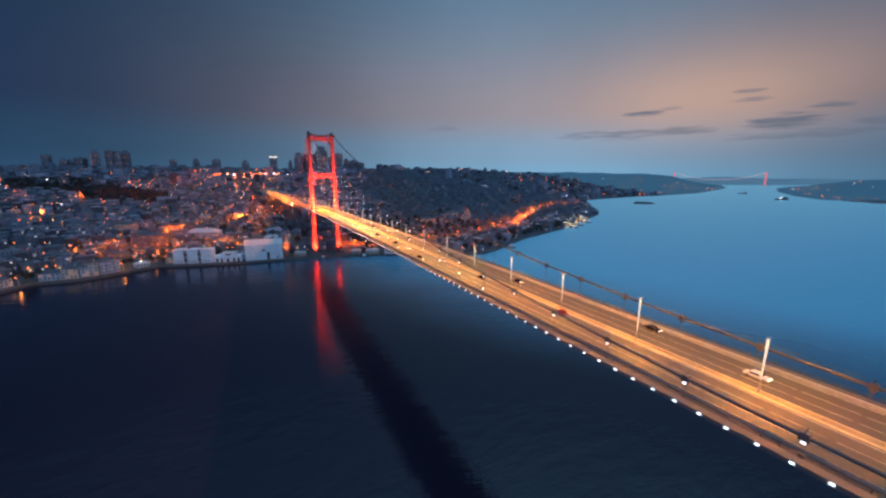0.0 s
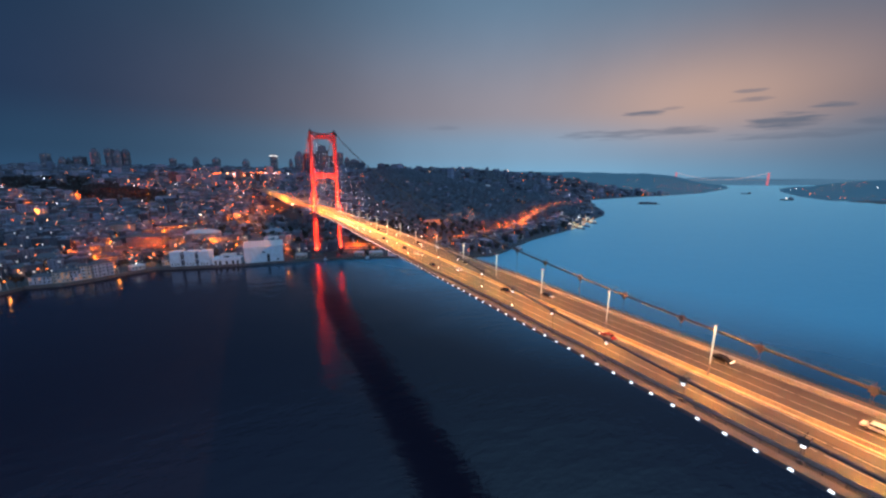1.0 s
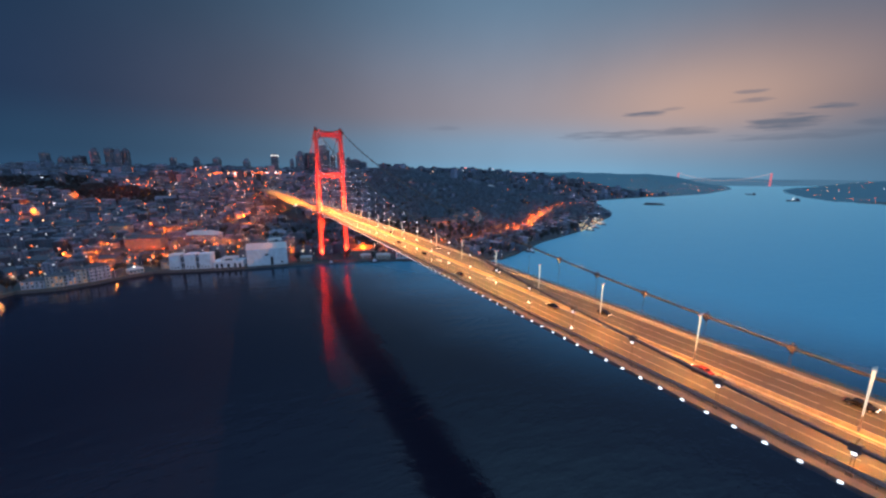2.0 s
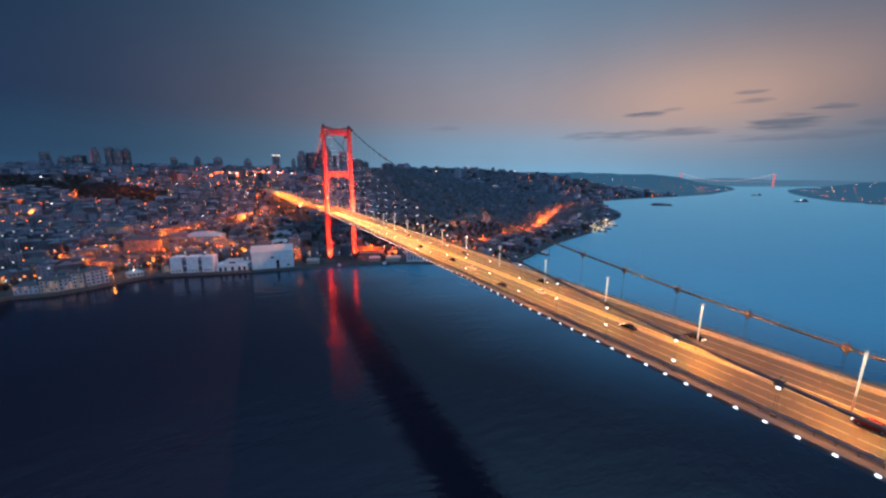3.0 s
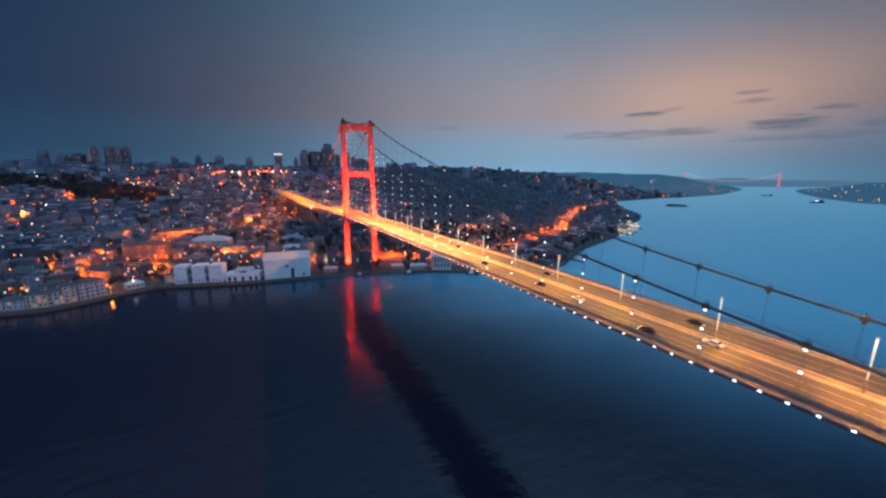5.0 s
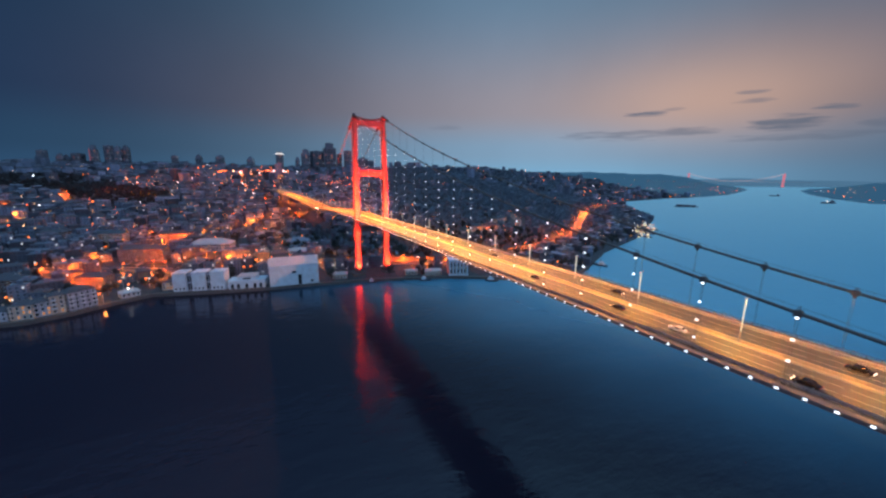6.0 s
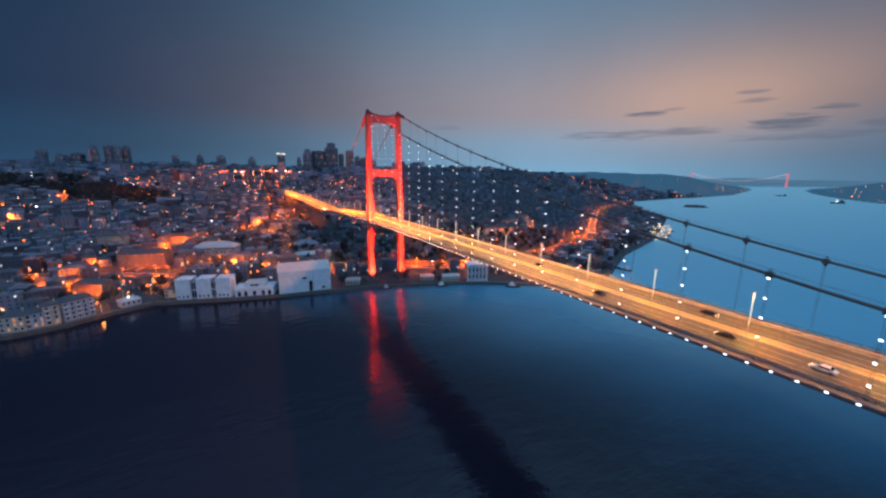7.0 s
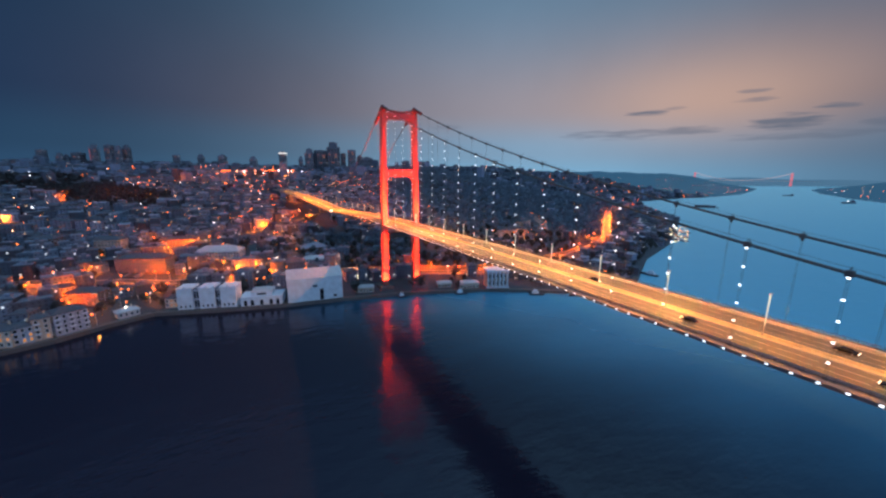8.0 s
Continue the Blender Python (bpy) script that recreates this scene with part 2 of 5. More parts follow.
M_FLAT = material("flat_roof_felt", (0.11, 0.145, 0.195), 0.9, scale=0.5, tint=(0.21, 0.27, 0.34), per="island", spread=0.7)
M_SHEET = material("pale_sheet_roof", (0.50, 0.52, 0.54), 0.5, scale=0.4, vary=0.25)
M_TOWERBLOCK = material("tower_block_facade", (0.13, 0.155, 0.20), 0.5, scale=0.05, vary=0.3, per="object", spread=0.3)
# far hillside leaves paled and blued to stand for haze
M_HAZE_LEAF = material("tree_leaves", (0.112, 0.168, 0.225), 0.9, scale=0.2, tint=(0.118, 0.168, 0.215), per="island", spread=0.2)
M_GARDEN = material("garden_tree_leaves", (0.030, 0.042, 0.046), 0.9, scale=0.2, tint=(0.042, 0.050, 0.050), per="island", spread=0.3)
# darker leaves for the woods on the left slope
M_DARK_LEAF = material("dark_pine_needles", (0.030, 0.032, 0.036), 0.95, scale=0.2, tint=(0.038, 0.034, 0.036), per="island", spread=0.3)
M_BARK = material("tree_bark", (0.09, 0.07, 0.05), 0.95, scale=2, bump=0.5)
M_POLE = material("lamp_post_pale_paint", (0.62, 0.62, 0.58), 0.5, scale=2, vary=0.15)
M_GLASS = lamp_glass("house_window_glass", [(1.0, 0.42, 0.10), (1.0, 0.62, 0.30), (0.8, 0.9, 1.0)], 1.1, 0.035, (0.075, 0.085, 0.115, 1))
M_SODIUM = lamp_glass("sodium_lamp_glass", [SODIUM], 3.0)
M_CITYLAMP = lamp_glass("far_lamp_glass", [SODIUM, (1.0, 0.12, 0.01), SODIUM, (1.0, 0.22, 0.03), SODIUM, (1, 0.5, 0.25), (0.9, 0.92, 1.0)], 5.0)
M_TOWNLAMP = lamp_glass("town_lamp_glass", [(1.0, 0.19, 0.015)], 3.6)
M_CROWN = lamp_glass("lit_roof_sign", [(1.0, 0.95, 0.9)], 1.2)
M_LED = lamp_glass("white_led_glass", [WHITE], 3.4)
M_WHITELAMP = lamp_glass("white_lamp_glass", [(1.0, 0.93, 0.82)], 4.0)
M_COLUMN = lamp_glass("light_column_glass", [(0.86, 0.92, 0.80)], 0.85)
M_REDLED = lamp_glass("red_led_glass", [(1.0, 0.22, 0.28)], 0.26)
# blue emission stands in for haze on the far banks and ridge
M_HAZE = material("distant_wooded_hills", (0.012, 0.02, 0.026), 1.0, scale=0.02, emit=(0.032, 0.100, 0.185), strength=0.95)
M_HAZE_RIDGE = material("far_misty_ridge", (0.02, 0.03, 0.04), 1.0, scale=0.004, emit=(0.072, 0.165, 0.265), strength=1.0)
M_HAZE_RIDGE.node_tree.nodes["Principled BSDF"].inputs["Specular IOR Level"].default_value = 0.0
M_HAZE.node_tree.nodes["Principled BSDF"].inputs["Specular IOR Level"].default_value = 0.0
M_CARWHITE = material("white_car_paint", (0.75, 0.75, 0.74), 0.25, scale=1, vary=0.05)
M_CARBLACK = material("black_car_paint", (0.012, 0.012, 0.014), 0.2, scale=1, vary=0.1)
M_CARRED = material("red_car_paint", (0.30, 0.03, 0.02), 0.25, scale=1, vary=0.1)
M_TYRE = material("tyre_rubber", (0.02, 0.02, 0.02), 0.9)
M_CARGLASS = material("car_glass", (0.015, 0.018, 0.02), 0.08)
M_HULL = material("ship_hull_paint", (0.06, 0.06, 0.075), 0.6, scale=0.3, vary=0.3)

# ---------------------------------------------------------------- mesh helpers


def part(name, bm, mat, parent=None, label="", at=None):
    me = bpy.data.meshes.new(name)
    bm.to_mesh(me)
    bm.free()
    me.materials.append(mat)
    ob = new(name, me)
    if parent:
        ob.parent = parent
    if at is not None:
        ob.matrix_basis = at
    return tagged(ob, label)


def share(name, me, parent, at):
    ob = new(name, me)
    ob.parent = parent
    ob.matrix_basis = at
    return ob


def empty(name, at, label, category, group=""):
    ob = new(name)
    ob.matrix_basis = at
    return tagged(ob, label, category, group)


def box(bm, x0, x1, y0, y1, z0, z1, taper=0.0, top_taper_y=None):
    ty = taper if top_taper_y is None else top_taper_y
    v = [bm.verts.new(p) for p in ((x0, y0, z0), (x1, y0, z0), (x1, y1, z0), (x0, y1, z0), (x0 + taper, y0 + ty, z1), (x1 - taper, y0 + ty, z1), (x1 - taper, y1 - ty, z1), (x0 + taper, y1 - ty, z1))]
    for f in ((3, 2, 1, 0), (4, 5, 6, 7), (0, 1, 5, 4), (1, 2, 6, 5), (2, 3, 7, 6), (3, 0, 4, 7)):
        bm.faces.new([v[i] for i in f])
    return v


def boxes(*dims):
    bm = bmesh.new()
    for d in dims:
        box(bm, *d)
    return bm


def rod(bm, a, b, r0, r1=None, n=8):
    a, b = Vector(a), Vector(b)
    r1 = r0 if r1 is None else r1
    q = (b - a).to_track_quat("Z", "Y")
    rings = []
    for p, r in ((a, r0), (b, r1)):
        rings.append([bm.verts.new(p + q @ Vector((r * math.cos(2 * math.pi * i / n), r * math.sin(2 * math.pi * i / n), 0))) for i in range(n)])
    for i in range(n):
        j = (i + 1) % n
        bm.faces.new((rings[0][i], rings[0][j], rings[1][j], rings[1][i]))
    bm.faces.new(rings[0][::-1])
    bm.faces.new(rings[1])


def tube(bm, pts, r, n=8):
    rings = []
    for i, p in enumerate(pts):
        d = Vector(pts[min(i + 1, len(pts) - 1)]) - Vector(pts[max(i - 1, 0)])
        q = d.to_track_quat("Z", "Y")
        rings.append([bm.verts.new(Vector(p) + q @ Vector((r * math.cos(2 * math.pi * k / n), r * math.sin(2 * math.pi * k / n), 0))) for k in range(n)])
    for a, b in zip(rings, rings[1:]):
        for k in range(n):
            j = (k + 1) % n
            bm.faces.new((a[k], a[j], b[j], b[k]))


def sweep(profile, ys, zf, xf=lambda y: 0.0, closed=True):
    """A profile of (x, z) carried along y, lifted by zf(y) and shifted by xf(y)."""
    bm = bmesh.new()
    rings = [[bm.verts.new((x + xf(y), y, z + zf(y))) for x, z in profile] for y in ys]
    n = len(profile)
    for a, b in zip(rings, rings[1:]):
        for i in range(n if closed else n - 1):
            j = (i + 1) % n
            bm.faces.new((a[i], b[i], b[j], a[j]))
    if closed:
        bm.faces.new(rings[0])
        bm.faces.new(rings[-1][::-1])
    bmesh.ops.recalc_face_normals(bm, faces=bm.faces)
    return bm


def mesh_object(name, verts, faces, mats, slots=None):
    me = bpy.data.meshes.new(name)
    me.from_pydata(verts, [], faces)
    for m in mats:
        me.materials.append(m)
    if slots is not None:
        me.polygons.foreach_set("material_index", np.asarray(slots, dtype=np.int32))
    me.update()
    return new(name, me)


rng = random.Random(7)

# ---------------------------------------------------------------- water and land
SHORE = [(-1800, -520), (-800, -250), (-306, -46), (-291, -22), (-262, -25), (-241, -17), (-218, 0), (-196, 12), (-148, -1), (-98, -11), (-62, -15), (-14, -23), (11, -29), (67, -47), (98, -64),
         (131, -84), (200, -100), (240, -82), (336, -26), (494, 36), (600, 96), (700, 150), (800, 205), (875, 275), (940, 350), (1011, 410), (1080, 500), (1151, 580), (1280, 680), (1396, 712), (1766, 780), (2124, 808), (2608, 893), (3300, 1130), (4114, 1435), (5200, 2000), (6200, 2700)]
ASIA = [(1700, -900), (2150, -200), (2404, 240), (2734, 452), (3439, 788), (4300, 1120), (5200, 1350), (6400, 1500)]


def polyline_distance(px, py, line):
    best = np.full(px.shape, 1e9)
    for (x0, y0), (x1, y1) in zip(line, line[1:]):
        dx, dy = x1 - x0, y1 - y0
        t = np.clip(((px - x0) * dx + (py - y0) * dy) / (dx * dx + dy * dy), 0, 1)
        best = np.minimum(best, np.hypot(px - x0 - t * dx, py - y0 - t * dy))
    return best


def inland(x, y):
    """Metres from the shore, positive on land: west bank and east bank."""
    x, y = np.asarray(x, float), np.asarray(y, float)
    sx, sy = zip(*SHORE)
    west = polyline_distance(x, y, SHORE) * np.where(y > np.interp(x, sx, sy), 1, -1)
    sx, sy = zip(*ASIA)
    east = polyline_distance(x, y, ASIA) * np.where((y < np.interp(x, sx, sy)) & (x > 1500), 1, -1)
    return west, east


def smooth(a, b, x):
    t = np.clip((x - a) / (b - a), 0, 1)
    return t * t * (3 - 2 * t)


def waves2(x, y):
    return (np.sin(x / 173 + 1.3 * np.sin(y / 311)) * np.sin(y / 141 + 0.7) + 0.5 * np.sin(x / 71 + y / 97 + 2.0) * np.sin(y / 63 - x / 131))


def ground_height(x, y):
    x, y = np.asarray(x, float), np.asarray(y, float)
    w, e = inland(x, y)
    quay = np.clip(w * 0.6, -6, 2.4)
    # the built-up slope behind the near shore, and the steep wooded hill farther up the strait
    gentle = 16 * smooth(40, 180, w) + 34 * smooth(150, 700, w) + 40 * smooth(600, 1500, w) + 42 * smooth(1300, 2500, w)
    steep = 12 * smooth(50, 130, w) + 122 * smooth(90, 900, w) + 12 * smooth(900, 2000, w)
    up = 12 * smooth(40, 160, w) + 118 * smooth(80, 760, w) + 20 * smooth(900, 2200, w)
    k1, k2 = smooth(30, 420, x - 0.10 * y), smooth(900, 1700, x)
    hill = gentle * (1 - k1) + (steep * (1 - k2) + up * k2) * k1
    hill = hill + waves2(x, y) * 9 * smooth(120, 700, w)
    # the valley under the bridge's approach
    hill = hill - 20 * np.exp(-(((x - 30) / 90) ** 2)) * smooth(60, 160, w) * (1 - smooth(260, 520, w))
    west = np.where(w > 0, quay + hill, quay)
    eh = np.clip(e * 0.4, -6, 2.4) + 60 * smooth(20, 450, e) + 55 * smooth(300, 1500, e) + waves2(x, y) * 14 * smooth(100, 700, e)
    return np.maximum(west, np.where(e > 0, eh, -6))



def graded(a, b, fine0, fine1, step, growth):
    """Coordinates from a to b, step apart between fine0 and fine1 and growing outside."""
    out = list(np.arange(fine0, fine1, step))
    s, v = step, fine0
    lo = []
    while v > a:
        s *= growth
        v -= min(s, 90)
        lo.append(v)
    s, v = step, out[-1]
    while v < b:
        s *= growth
        v += min(s, 60)
        out.append(v)
    return np.array(lo[::-1] + out)


gx = graded(-2600, 6500, -330, 800, 8, 1.03)
gy = graded(-1000, 5200, -130, 260, 8, 1.03)
GROUND_Z = ground_height(*np.meshgrid(gx, gy))


def height_at(x, y):
    """The ground's height on its own mesh."""
    i = min(max(int(np.searchsorted(gx, x)) - 1, 0), len(gx) - 2)
    j = min(max(int(np.searchsorted(gy, y)) - 1, 0), len(gy) - 2)
    u, v = (x - gx[i]) / (gx[i + 1] - gx[i]), (y - gy[j]) / (gy[j + 1] - gy[j])
    z = GROUND_Z
    return float((z[j, i] * (1 - u) + z[j, i + 1] * u) * (1 - v) + (z[j + 1, i] * (1 - u) + z[j + 1, i + 1] * u) * v)


def repeat_thing(ob, m):
    """As copy_thing, with the thing's parts looked up once."""
    if ob.name not in PARTS_OF:
        PARTS_OF[ob.name] = (ob, *ob.children_recursive)
    made = {}
    for o in PARTS_OF[ob.name]:
        made[o] = o.copy()
        scene.collection.objects.link(made[o])
        made[o].parent = made.get(o.parent, o.parent)
        made[o].matrix_parent_inverse = o.matrix_parent_inverse
    made[ob].matrix_basis = m
    return made[ob]


PARTS_OF = {}


def terrain():
    X, Y = np.meshgrid(gx, gy)
    Z = GROUND_Z
    V = np.stack([X, Y, Z], -1).reshape(-1, 3)
    w = len(gx)
    keep = []
    wet = (Z < -5.5)
    for j in range(len(gy) - 1):
        for i in range(w - 1):
            if not (wet[j, i] and wet[j, i + 1] and wet[j + 1, i] and wet[j + 1, i + 1]):
                a = j * w + i
                keep.append((a, a + 1, a + w + 1, a + w))
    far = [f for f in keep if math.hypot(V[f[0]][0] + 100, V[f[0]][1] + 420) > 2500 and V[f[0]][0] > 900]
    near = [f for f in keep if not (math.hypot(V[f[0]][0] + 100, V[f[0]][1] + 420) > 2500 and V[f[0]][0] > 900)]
    for name, faces, mat, label in (("ground", near, M_GROUND, "dark hilly ground of the banks at dusk"), ("backdrop", far, M_HAZE, "banks far up the strait with blue haze put in as glow")):
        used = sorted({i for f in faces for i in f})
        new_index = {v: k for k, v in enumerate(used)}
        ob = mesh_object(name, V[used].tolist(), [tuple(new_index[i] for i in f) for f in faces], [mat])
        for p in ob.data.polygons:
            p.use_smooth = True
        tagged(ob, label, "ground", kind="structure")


terrain()
wb = bmesh.new()
bmesh.ops.create_grid(wb, x_segments=8, y_segments=8, size=9000)
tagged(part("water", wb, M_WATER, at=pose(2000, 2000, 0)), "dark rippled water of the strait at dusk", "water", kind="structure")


def quay(a, b, top, back):
    """A stone-faced quay wall from a to b with a coping."""
    a, b = Vector((*a, 0)), Vector((*b, 0))
    d = (b - a)
    n = Vector((-d.y, d.x, 0)).normalized()
    bm = bmesh.new()
    for off0, off1, z0, z1 in ((-0.6, back, -3, top), (-1.0, 0.8, top + 0.004, top + 0.35)):
        v = [bm.verts.new(p) for p in (a + n * off0 + Vector((0, 0, z0)), b + n * off0 + Vector((0, 0, z0)), b + n * off1 + Vector((0, 0, z0)), a + n * off1 + Vector((0, 0, z0)),
                                       a + n * off0 + Vector((0, 0, z1)), b + n * off0 + Vector((0, 0, z1)), b + n * off1 + Vector((0, 0, z1)), a + n * off1 + Vector((0, 0, z1)))]
        for f in ((3, 2, 1, 0), (4, 5, 6, 7), (0, 1, 5, 4), (1, 2, 6, 5), (2, 3, 7, 6), (3, 0, 4, 7)):
            bm.faces.new([v[i] for i in f])
    return tagged(part("quay", bm, M_QUAY), "worn stone quay wall along the water", "quay", kind="structure")


for a, b in zip(SHORE[1:17], SHORE[2:18]):
    quay(a, b, 2.5, 4.5)


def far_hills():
    """The wooded ridge that closes the strait in the distance, its haze put in as emission."""
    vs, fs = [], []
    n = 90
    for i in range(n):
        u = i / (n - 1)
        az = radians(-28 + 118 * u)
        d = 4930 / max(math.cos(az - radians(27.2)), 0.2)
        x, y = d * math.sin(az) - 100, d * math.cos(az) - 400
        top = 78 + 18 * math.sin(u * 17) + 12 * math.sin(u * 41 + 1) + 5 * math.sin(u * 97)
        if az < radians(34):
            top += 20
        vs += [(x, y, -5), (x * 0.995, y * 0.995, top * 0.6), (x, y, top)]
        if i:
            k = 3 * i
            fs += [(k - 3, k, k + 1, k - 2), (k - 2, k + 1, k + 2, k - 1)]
    return tagged(mesh_object("backdrop", vs, fs, [M_HAZE_RIDGE]), "distant ridge with pale blue mist put in as glow", "hills", kind="structure")


far_hills()

# ---------------------------------------------------------------- the suspension bridge
HALF_CABLE, HALF_BASE, TOP_Z, FOOT_Z, SPAN, PITCH, FIRST = 14.78, 15.7, 165.0, 5.0, 1074.0, 17.64, -295.9
HANGERS = [FIRST + PITCH * k for k in range(-26, 17)]
HANGERS = [y for y in HANGERS if y < -9]


def deck_z(y):
    if y <= 0:
        return 67.04 - 4.5 * ((y + 537) / 537) ** 2
    if y < 260:
        return 62.54 - 0.0168 * y - 0.00010 * y * y
    return 51.4 + (y - 260) * 0.055


def deck_x(y):
    return 0.0 if y < 60 else -0.00022 * (y - 60) ** 2


def cable_z(y):
    return TOP_Z - 94.36 * (1 - ((y + 537) / 537) ** 2)


bridge = empty("suspension_bridge", pose(0, 0, 0), "steel suspension bridge with a red-lit tower over the water", "bridge")
DECK_Y = [y for y in np.arange(-760, 0, 15.0)] + [float(y) for y in np.arange(0, 620, 12.0)]
girder = part("deck_girder", sweep([(-16.7, -0.5), (-14.0, -1.0), (-10.5, -3.0), (10.5, -3.0), (14.0, -1.0), (16.7, -0.5), (16.7, 0.0), (-16.7, 0.0)], DECK_Y, deck_z, deck_x), M_STEEL, bridge, "grey painted box girder")
part("road_surface", sweep([(-14.08, 0.004), (14.08, 0.004), (14.08, 0.12), (-14.08, 0.12)], DECK_Y, deck_z, deck_x), M_ASPHALT, girder, "dark worn asphalt carriageway")
# the southern side: barrier, dark grating footway, pale edge beam; the northern side the same but narrower
for s, b0, b1, w1, e1 in ((-1, 12.95, 13.3, 15.1, 16.95), (1, 13.05, 14.05, 15.75, 16.65)):
    part("crash_barrier", sweep([(s * b0, 0.124), (s * b1, 0.124), (s * (b1 - 0.12), 0.85), (s * (b0 + 0.12), 0.85)], DECK_Y, deck_z, deck_x), M_BARRIER, girder, "galvanised side barrier")
    part("walkway", sweep([(s * (b1 + 0.01), 0.124), (s * w1, 0.124), (s * w1, 0.20), (s * (b1 + 0.01), 0.20)], DECK_Y, deck_z, deck_x), M_GRATING, girder, "dark grating footway")
    part("edge_beam", sweep([(s * (w1 + 0.004), 0.004), (s * e1, 0.004), (s * e1, 0.30), (s * (w1 + 0.004), 0.30)], DECK_Y, deck_z, deck_x), M_EDGE, girder, "weathered edge beam")
    part("fascia", sweep([(s * (e1 + 0.004), -0.45), (s * (e1 + 0.15), -0.45), (s * (e1 + 0.15), 0.35), (s * (e1 + 0.004), 0.35)], DECK_Y, deck_z, deck_x), M_EDGE, girder, "weathered edge beam")
part("median_strip", sweep([(-0.95, 0.124), (0.95, 0.124), (0.95, 0.30), (-0.95, 0.30)], DECK_Y, deck_z, deck_x), M_MEDIAN, girder, "pale kerbed central strip")
part("median_barrier", sweep([(-0.30, 0.304), (0.30, 0.304), (0.16, 1.05), (-0.16, 1.05)], DECK_Y, deck_z, deck_x), M_MEDIAN, girder, "pale central barrier")
for x, w in ((-12.6, 0.11), (-1.45, 0.11), (1.45, 0.11), (12.6, 0.11)):
    part("edge_line", sweep([(x - w, 0.124), (x + w, 0.124), (x + w, 0.132), (x - w, 0.132)], DECK_Y, deck_z, deck_x), M_PAINT, girder, "white edge line")
for x in (-8.8, -5.0, 5.0, 8.8):
    bm = bmesh.new()
    for y in np.arange(-760, 560, 9.0):
        z = deck_z(y + 2) + 0.13
        box(bm, x - 0.07 + deck_x(y), x + 0.07 + deck_x(y), y, y + 8.2, z, z + 0.008)
    part("lane_line", bm, M_PAINT, girder, "broken white lane line")["kind"] = "stuff"

# parapet railings on both outer edges
for s, rx in ((-1, -15.0), (1, 16.6)):
    bm = bmesh.new()
    for h in (0.5, 0.85, 1.2):
        tube(bm, [(rx + deck_x(y), y, deck_z(y) + h) for y in DECK_Y], 0.045, 5)
    for y in np.arange(-760, 300, 2.5):
        z = deck_z(y)
        box(bm, rx - 0.05 + deck_x(y), rx + 0.05 + deck_x(y), y - 0.05, y + 0.05, z + 0.204, z + 1.22)
    part("railing", bm, M_RAIL, girder, "dark steel railing with posts")

# white lights along both outer edges, one bright lens each in a small housing
bm = bmesh.new()
box(bm, -0.15, 0.15, -0.32, 0.32, -0.12, 0.12, 0.05)
lens = bpy.data.meshes.new("edge_light")
bm.to_mesh(lens)
bm.free()
lens.materials.append(M_LED)
for y in np.arange(-600, 100, PITCH / 4):
    share("edge_light", lens, girder, pose(-17.2 + deck_x(y), y, deck_z(y) + 0.1))
tagged(girder.children[-1], "white light on the deck's edge")


